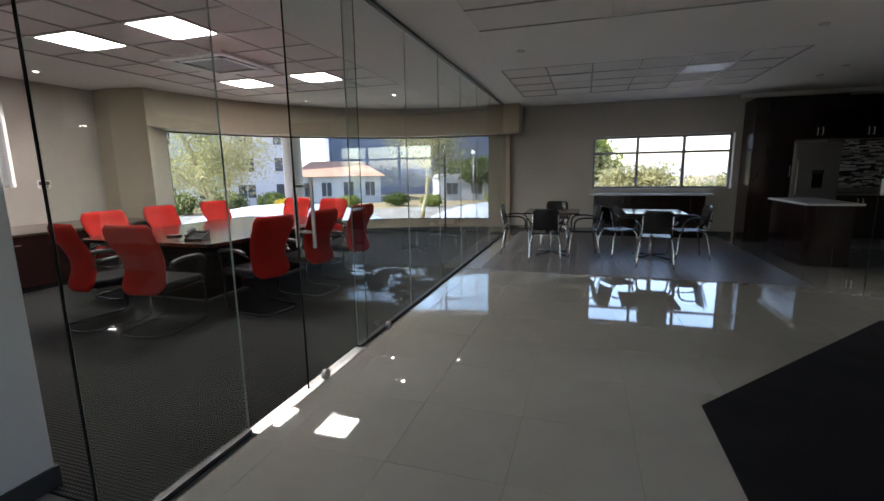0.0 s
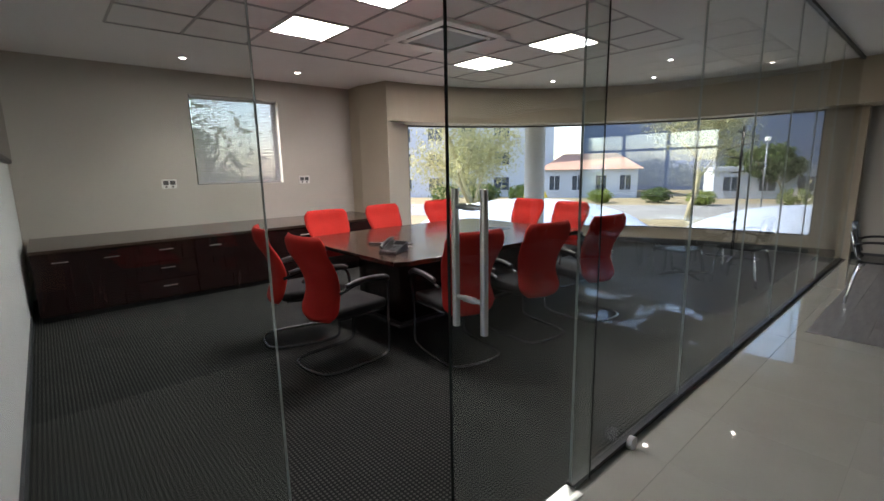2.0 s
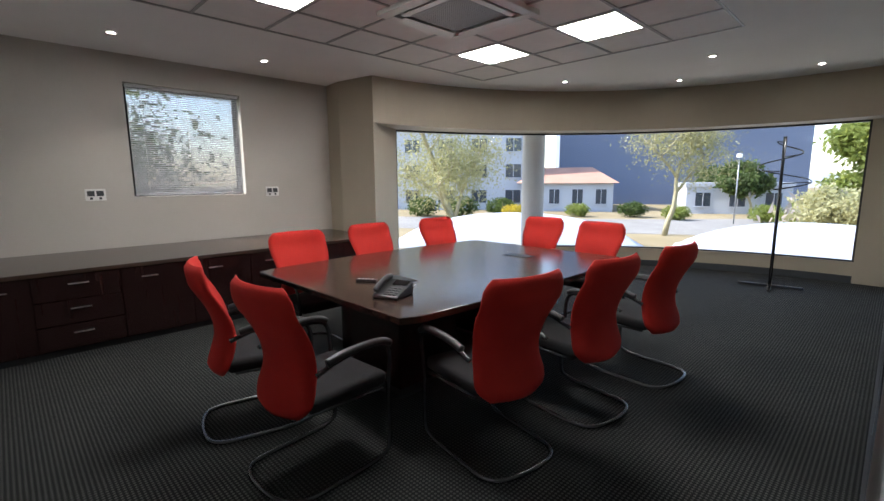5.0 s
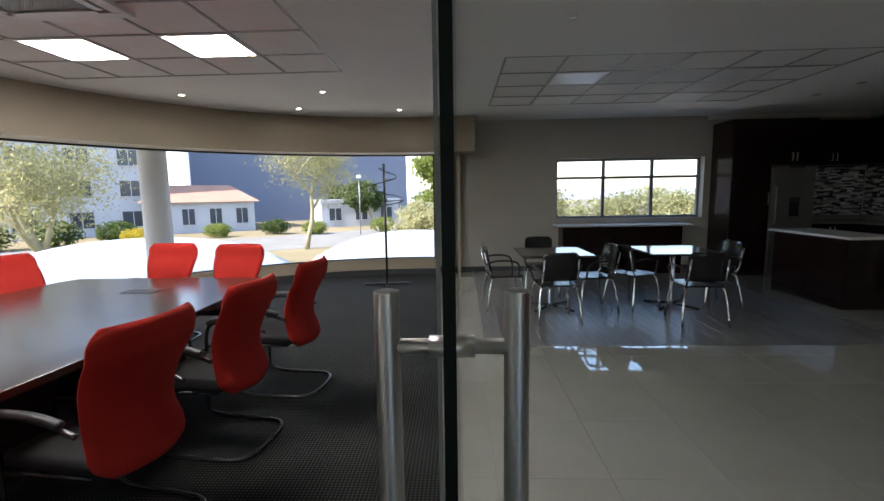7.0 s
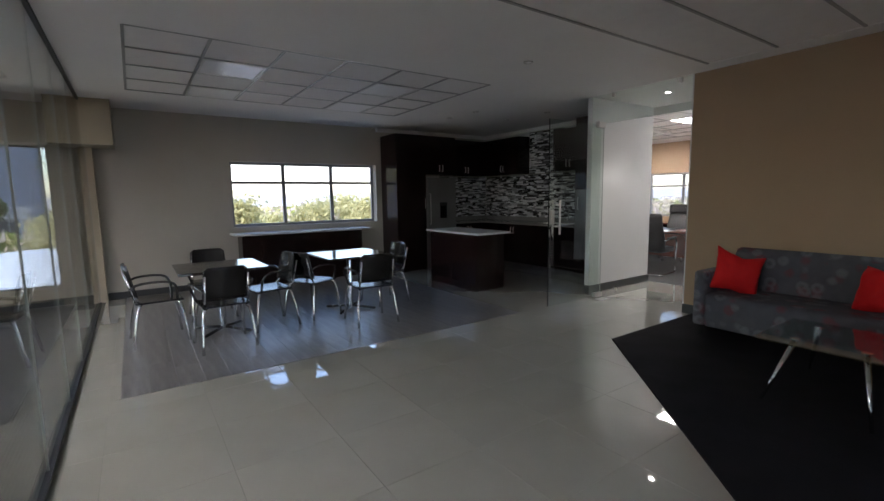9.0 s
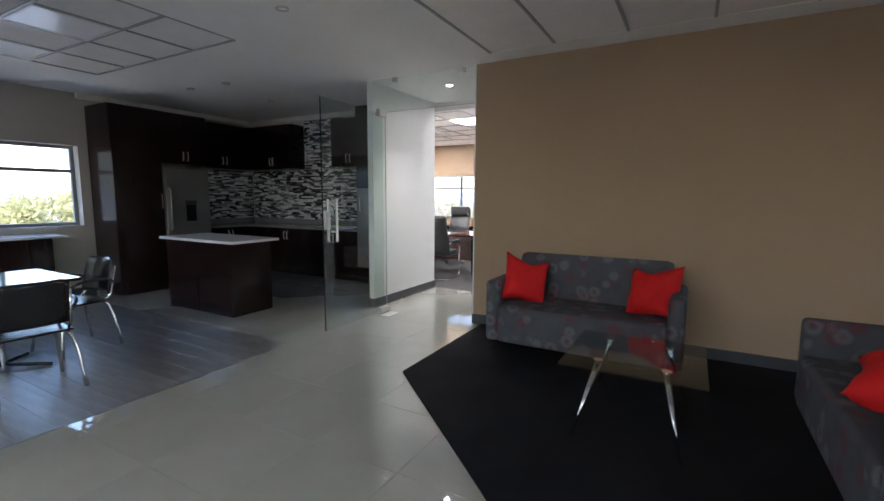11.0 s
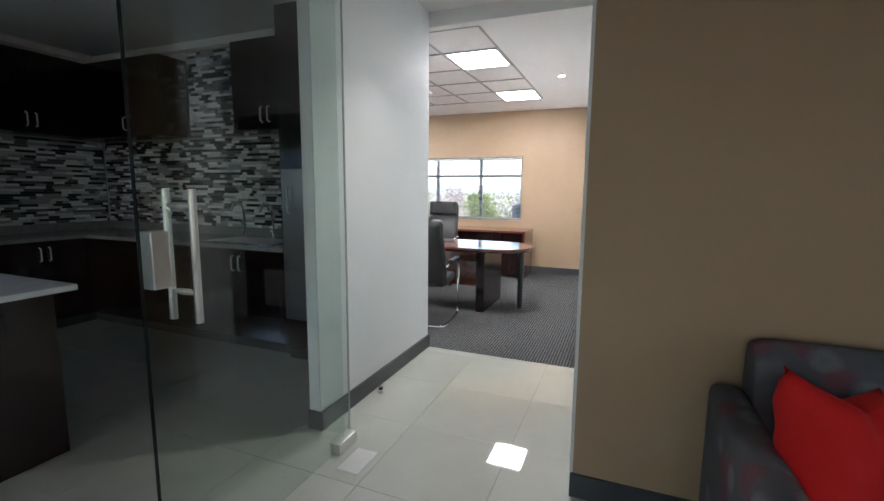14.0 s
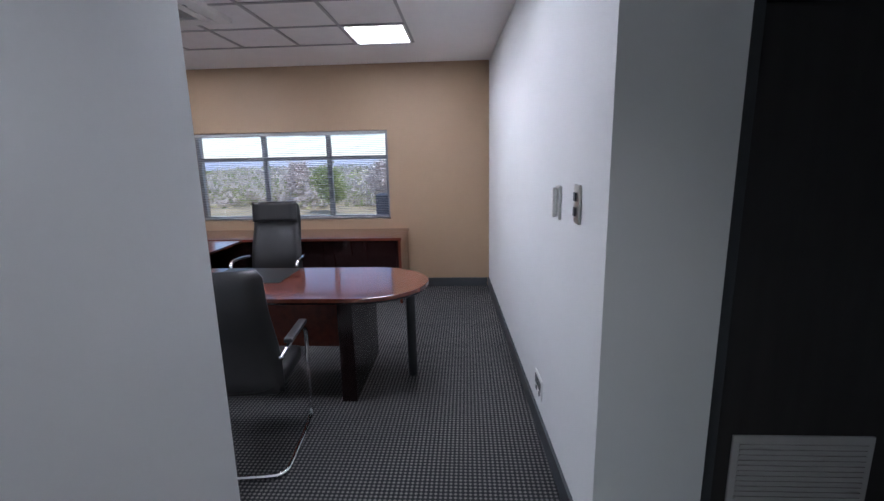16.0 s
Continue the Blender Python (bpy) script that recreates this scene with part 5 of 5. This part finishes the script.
structure(box("ground", -600, 600, -600, 900, GZ - 0.5, GZ, M_LAND), "dry yellowish grass ground to the horizon", "ground")
structure(prism("road", [(-120, 0), (-62, 22), (-38, 34), (-14, 48), (2, 64), (22, 112), (9, 116), (-10, 75), (-26, 60), (-47, 46), (-70, 34), (-120, 14)], GZ, GZ + 0.02, M_ROAD), "pale worn asphalt road outside", "road")
# Pale strip below the sills, out of view, added to throw sunlight onto the ceilings.
structure(prism("pavement", [(-60, 6), (-8.5, 10.8), (12, 10.9), (16, 26), (-9, 16), (-60, 10)], GZ + 0.02, GZ + 0.1, M_PAVE), "unseen pale strip added beside the building to bounce sunlight indoors", "pavement")
structure(strip_wall("roof_slab", grow(WIN, WC, -0.2), grow(WIN, WC, 3.2), 3.0, 3.25, M_STUCCO), "white roof overhang above the curved window", "roof")
structure(box("roof_slab", -7.8, 12.2, -3.4, 11.0, 3.0, 3.2, M_STUCCO), "flat roof of the building", "roof")
structure(strip_wall("wall_below", grow(WIN, WC, 0.0), grow(WIN, WC, 0.2), GZ, -0.01, M_STUCCO), "white outer wall under the curved window", "wall")
col = tagged(root("portico_column", -6.75, 10.02, GZ), "tall round grey plastered column outside the window", "column")
disc("shaft", 0, 0, 0, 3.0 - GZ, 0.23, M_CONC, col, 28)


def canopy(x, y, w, d, z, h, turn):
    r = tagged(root("shade_canopy", x, y, GZ, turn), "white domed shade-cloth carport canopy on steel posts", "canopy", "carport canopies")
    bm = bmesh.new()
    n = 16
    g = [[bm.verts.new((w * (i / n - 0.5), d * (j / n - 0.5), z + h * ((1 - abs(2 * i / n - 1) ** 2.2) * (1 - abs(2 * j / n - 1) ** 2.2)) ** 0.8)) for i in range(n + 1)] for j in range(n + 1)]
    for j in range(n):
        for i in range(n):
            bm.faces.new((g[j][i], g[j][i + 1], g[j + 1][i + 1], g[j + 1][i]))
    res = bmesh.ops.extrude_face_region(bm, geom=list(bm.faces))
    for v in res["geom"]:
        if isinstance(v, bmesh.types.BMVert):
            v.co.z -= 0.02
    put("cloth", bm, M_CANVAS, r, True)
    for a in (-1, 1):
        for b in (-1, 1):
            tube("post", [(a * w * 0.48, b * d * 0.48, 0), (a * w * 0.48, b * d * 0.48, z + 0.05)], 0.05, M_ALU, r)


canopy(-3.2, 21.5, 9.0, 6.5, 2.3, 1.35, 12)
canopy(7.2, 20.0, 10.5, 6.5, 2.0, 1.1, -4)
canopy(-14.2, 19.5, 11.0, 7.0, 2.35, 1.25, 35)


def tree(name, x, y, height, spread, leaves, mat, label, seed, bare=0.35, size=0.16, base=None, loose=0.04, girth=0.022):
    rnd = random.Random(seed)
    r = tagged(root(name, x, y, GZ if base is None else base), label, "tree")
    bm = bmesh.new()
    tips = []

    def limb(p, d, length, rad, level):
        pts, q, dd = [p], Vector(p), Vector(d).normalized()
        n = 5
        for k in range(n):
            dd = (dd + Vector((rnd.uniform(-1, 1), rnd.uniform(-1, 1), rnd.uniform(-0.4, 0.7))) * 0.22).normalized()
            q = q + dd * length / n
            pts.append(q.copy())
        add_tube(bm, pts, rad, 6 if level < 2 else 4, 0.5)
        if level >= 2:
            tips.extend(pts[1:])
        if level < 3:
            for k in range(rnd.randint(3, 4)):
                a = rnd.uniform(0, 2 * math.pi)
                out = Vector((math.cos(a), math.sin(a), rnd.uniform(0.25, 0.9)))
                limb(pts[rnd.randint(2, n)], dd * 0.6 + out * spread, length * rnd.uniform(0.55, 0.75), rad * 0.5, level + 1)
    limb(Vector((0, 0, 0)), (rnd.uniform(-0.1, 0.1), rnd.uniform(-0.1, 0.1), 1), height * bare, height * girth, 0)
    put("trunk", bm, M_BARK, r, True)
    bm = bmesh.new()
    for _ in range(leaves):
        c = rnd.choice(tips) + Vector((rnd.gauss(0, 1), rnd.gauss(0, 1), rnd.gauss(-0.3, 0.9))) * height * loose
        a, b = Vector((rnd.gauss(0, 1), rnd.gauss(0, 1), rnd.gauss(0, 1))).normalized(), Vector((rnd.gauss(0, 1), rnd.gauss(0, 1), rnd.gauss(0, 1)))
        b = (b - a * a.dot(b)).normalized()
        s = size * rnd.uniform(0.6, 1.4)
        vs = [bm.verts.new(c + a * s), bm.verts.new(c + b * s * 0.45), bm.verts.new(c - a * s), bm.verts.new(c - b * s * 0.45)]
        bm.faces.new(vs)
    lo = put("foliage", bm, mat, r)
    tagged(lo, kind="stuff")
    return r


tree("fever_tree", -22.5, 24.5, 14.5, 0.9, 15000, M_LEAF, "tall airy tree with pale trunk and drooping olive leaves", 3, 0.42, 0.095, None, 0.065)
tree("fever_tree", -16.3, 45.6, 45.0, 1.5, 8500, M_LEAF, "wide sparse thorn tree with pale limbs beside the road", 17, 0.15, 0.11, None, 0.022, 0.0065)
tree("garden_tree", -4.6, 54.0, 13.5, 1.1, 16000, M_LEAFG, "dense bright green tree by the junction", 5, 0.40, 0.30)
tree("garden_tree", 2.5, 62.0, 13.0, 1.1, 12000, M_LEAFG, "dense green tree by the junction", 6, 0.40, 0.32)
tree("garden_tree", -16.0, 78.0, 10.5, 1.0, 9000, M_LEAFD, "dark green tree in front of the large building", 7, 0.40, 0.34)
tree("garden_tree", -24.0, 84.0, 9.5, 1.0, 8000, M_LEAFD, "dark green tree in front of the large building", 9, 0.40, 0.34)
tree("garden_tree", -13.0, 3.6, 9.6, 0.9, 11000, M_LEAFD, "leafy tree close outside the small window", 11, 0.38, 0.08, None, 0.07)
for k, (x, y, h) in enumerate(((-0.5, 34.0, 5.6), (3.2, 31.5, 6.4), (6.6, 33.0, 6.0), (-4.0, 38.0, 6.4), (9.8, 34.0, 6.2), (14.0, 36.0, 6.4))):
    tree("garden_tree", x, y, h, 1.0, 9000, (M_LEAFP, M_LEAF, M_LEAFP)[k % 3], "bushy pale green tree beyond the kitchen window", 20 + k, 0.42, 0.13, None, 0.055)
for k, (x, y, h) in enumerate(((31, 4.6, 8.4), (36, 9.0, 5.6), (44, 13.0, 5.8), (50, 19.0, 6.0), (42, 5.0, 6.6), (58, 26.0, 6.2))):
    tree("garden_tree", x, y, h, 1.0, 5000, (M_LEAFG, M_LEAFP, M_LEAFH)[k % 3], "bushy tree in the haze beyond the office window", 40 + k, 0.42, 0.18, None, 0.06)


def shrub(x, y, s, mat, seed, label):
    rnd = random.Random(seed)
    r = tagged(root("shrub", x, y, GZ), label, "shrub", "shrubs along the road")
    bm = bmesh.new()
    for k in range(7):
        a = rnd.uniform(0, 6.28)
        add_tube(bm, [(0, 0, 0), (0.3 * s * math.cos(a), 0.3 * s * math.sin(a), 0.4 * s), (0.6 * s * math.cos(a), 0.6 * s * math.sin(a), 0.8 * s)], 0.03 * s, 5, 0.4)
    put("stem", bm, M_BARK, r)
    bm = bmesh.new()
    for _ in range(1500):
        d = Vector((rnd.gauss(0, 1), rnd.gauss(0, 1), rnd.gauss(0, 1))).normalized() * rnd.uniform(0.5, 1.0) * s
        d += Vector((math.sin(d.y * 3), math.cos(d.x * 3), 0)) * 0.15 * s
        c = Vector((d.x, d.y, 0.6 * s + d.z * 0.6))
        a, b = Vector((rnd.gauss(0, 1), rnd.gauss(0, 1), rnd.gauss(0, 1))).normalized(), Vector((rnd.gauss(0, 1), rnd.gauss(0, 1), rnd.gauss(0, 1))).normalized()
        bm.faces.new([bm.verts.new(c + a * 0.14 * s), bm.verts.new(c + b * 0.08 * s), bm.verts.new(c - a * 0.14 * s)])
    tagged(put("foliage", bm, mat, r), kind="stuff")


for k, (x, y, s, m) in enumerate(((-42, 54, 2.2, M_LEAFD), (-38, 52, 1.6, M_LEAFY), (-46, 50, 2.4, M_LEAFD), (-50, 46, 2.4, M_LEAFD), (-33, 60, 1.6, M_LEAFG), (-27, 64, 1.8, M_LEAFD), (-21, 63, 1.6, M_LEAFG), (-3.0, 50, 1.8, M_LEAFY), (-9, 62, 1.6, M_LEAFG), (-12, 66, 1.8, M_LEAFG), (3, 47, 1.6, M_LEAFY))):
    shrub(x, y, s, m, 60 + k, "yellowing shrub by the road" if m is M_LEAFY else "green shrub by the road")


def building(name, label, x0, y0, x1, y1, depth, z1, mat, floors, bays, base=0.0, roof=False):
    """A block whose front runs from (x0, y0) to (x1, y1)."""
    L = math.hypot(x1 - x0, y1 - y0)
    r = tagged(root(name, x0, y0, GZ, math.degrees(math.atan2(y1 - y0, x1 - x0))), label, "building")
    box("wall", 0, L, 0, depth, base, z1, mat, r)
    if roof:
        bm = bmesh.new()
        o = 0.8
        lo = [bm.verts.new(p) for p in ((-o, -o, z1), (L + o, -o, z1), (L + o, depth + o, z1), (-o, depth + o, z1))]
        hi = [bm.verts.new(p) for p in ((3, depth / 2, z1 + 2.6), (L - 3, depth / 2, z1 + 2.6))]
        bm.faces.new(lo), bm.faces.new((lo[0], lo[1], hi[1], hi[0])), bm.faces.new((lo[2], lo[3], hi[0], hi[1])), bm.faces.new((lo[1], lo[2], hi[1])), bm.faces.new((lo[3], lo[0], hi[0]))
        put("roof", bm, M_ROOF, r)
    else:
        box("parapet", -0.2, L + 0.2, -0.2, depth + 0.2, z1, z1 + 0.6, mat, r)
    fh = (z1 - base) / max(1, floors)
    for f in range(floors):
        for b in range(bays):
            u0 = (b + 0.28) * L / bays
            u1 = (b + 0.72) * L / bays
            z0, zz = base + f * fh + fh * 0.28, base + f * fh + fh * 0.78
            w = box("window", u0, u1, -0.05, 0.02, z0, zz, M_FWIN, r)
            box("sill", u0 - 0.1, u1 + 0.1, -0.2, 0.0, z0 - 0.15, z0 - 0.02, mat, r)
            box("mullion", (u0 + u1) / 2 - 0.05, (u0 + u1) / 2 + 0.05, -0.1, -0.051, z0, zz, mat, r)


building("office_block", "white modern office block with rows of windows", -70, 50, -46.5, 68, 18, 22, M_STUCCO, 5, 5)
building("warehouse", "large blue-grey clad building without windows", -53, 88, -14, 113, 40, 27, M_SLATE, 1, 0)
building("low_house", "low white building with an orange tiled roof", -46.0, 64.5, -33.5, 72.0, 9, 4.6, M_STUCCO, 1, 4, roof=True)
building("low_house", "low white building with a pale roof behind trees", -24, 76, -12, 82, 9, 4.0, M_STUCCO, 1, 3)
lp = tagged(root("street_lamp", -14.5, 62, GZ), "slim grey street lamp beside the road", "street lamp")
tube("pole", [(0, 0, 0), (0, 0, 7.5)], 0.07, M_ALU, lp)
box("head", -0.25, 0.25, -0.25, 0.25, 7.5, 7.9, M_PLASTIC, lp, 0.05)


def hills(name, label, cx, cy, length, height, turn, seed):
    rnd = random.Random(seed)
    bm = bmesh.new()
    n, off = 60, rnd.uniform(0, 50)
    rows = []
    for d, k in ((0, 0), (30, 0.8), (60, 1.0), (140, 0)):
        rows.append([bm.verts.new((length * (i / n - 0.5), d, GZ - 1 + k * height * (0.6 + 0.5 * noise.noise((i * 0.09 + off, d * 0.02, 1))) if k else GZ - 1)) for i in range(n + 1)])
    for a, b in zip(rows, rows[1:]):
        for i in range(n):
            bm.faces.new((a[i], a[i + 1], b[i + 1], b[i]))
    ob = put(name, bm, M_HILL, None, True)
    ob.matrix_basis = pose(cx, cy, 0, 0, 0, turn)
    return structure(ob, label, "hills")


# Pale blue of the distance haze is mixed straight into the hill colour.
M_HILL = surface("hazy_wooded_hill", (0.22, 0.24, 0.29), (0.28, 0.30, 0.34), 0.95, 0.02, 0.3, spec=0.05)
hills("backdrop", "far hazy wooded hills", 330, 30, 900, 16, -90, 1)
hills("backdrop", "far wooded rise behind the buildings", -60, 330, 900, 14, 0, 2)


def woods(label, x0, x1, y0, y1, clumps, seed):
    """Far scrub and tree crowns, one object of uncounted foliage."""
    rnd = random.Random(seed)
    bm = bmesh.new()
    for _ in range(clumps):
        cx, cy, s = rnd.uniform(x0, x1), rnd.uniform(y0, y1), rnd.uniform(1.4, 3.0)
        for _ in range(110):
            d = Vector((rnd.gauss(0, 1), rnd.gauss(0, 1), rnd.gauss(0, 1))).normalized() * s * rnd.uniform(0.6, 1.05)
            c = Vector((cx + d.x * 1.3, cy + d.y * 1.3, GZ + 0.75 * s + d.z * 0.8))
            a, e = Vector((rnd.gauss(0, 1), rnd.gauss(0, 1), rnd.gauss(0, 1))).normalized() * 0.5, Vector((rnd.gauss(0, 1), rnd.gauss(0, 1), rnd.gauss(0, 1))).normalized() * 0.4
            f = bm.faces.new([bm.verts.new(c + a), bm.verts.new(c + e), bm.verts.new(c - a)])
            f.material_index = 0 if rnd.random() < 0.6 else (1 if rnd.random() < 0.6 else 2)
    # Most crowns take the haze-paled leaf colour.
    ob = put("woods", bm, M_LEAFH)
    ob.data.materials.append(M_LEAF), ob.data.materials.append(M_LEAFG)
    return tagged(ob, label, "woods", kind="stuff")


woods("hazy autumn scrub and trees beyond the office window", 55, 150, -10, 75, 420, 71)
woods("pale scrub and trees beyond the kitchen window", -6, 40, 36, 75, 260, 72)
unit = tagged(root("outdoor_unit", 11.0, 6.66, 0.0), "blue-grey outdoor cooling unit beside the office window", "cooling unit")
box("casing", 0.0, 0.3, -0.16, 0.16, 0.5, 1.12, M_SLATE, unit, 0.01)
box("stand", 0.02, 0.28, -0.14, 0.14, 0.0, 0.5, M_ALU, unit)
structure(box("ledge", 10.55, 11.6, 5.0, 9.6, -0.2, 0.0, M_STUCCO), "white outer ledge below the office window", "ledge")
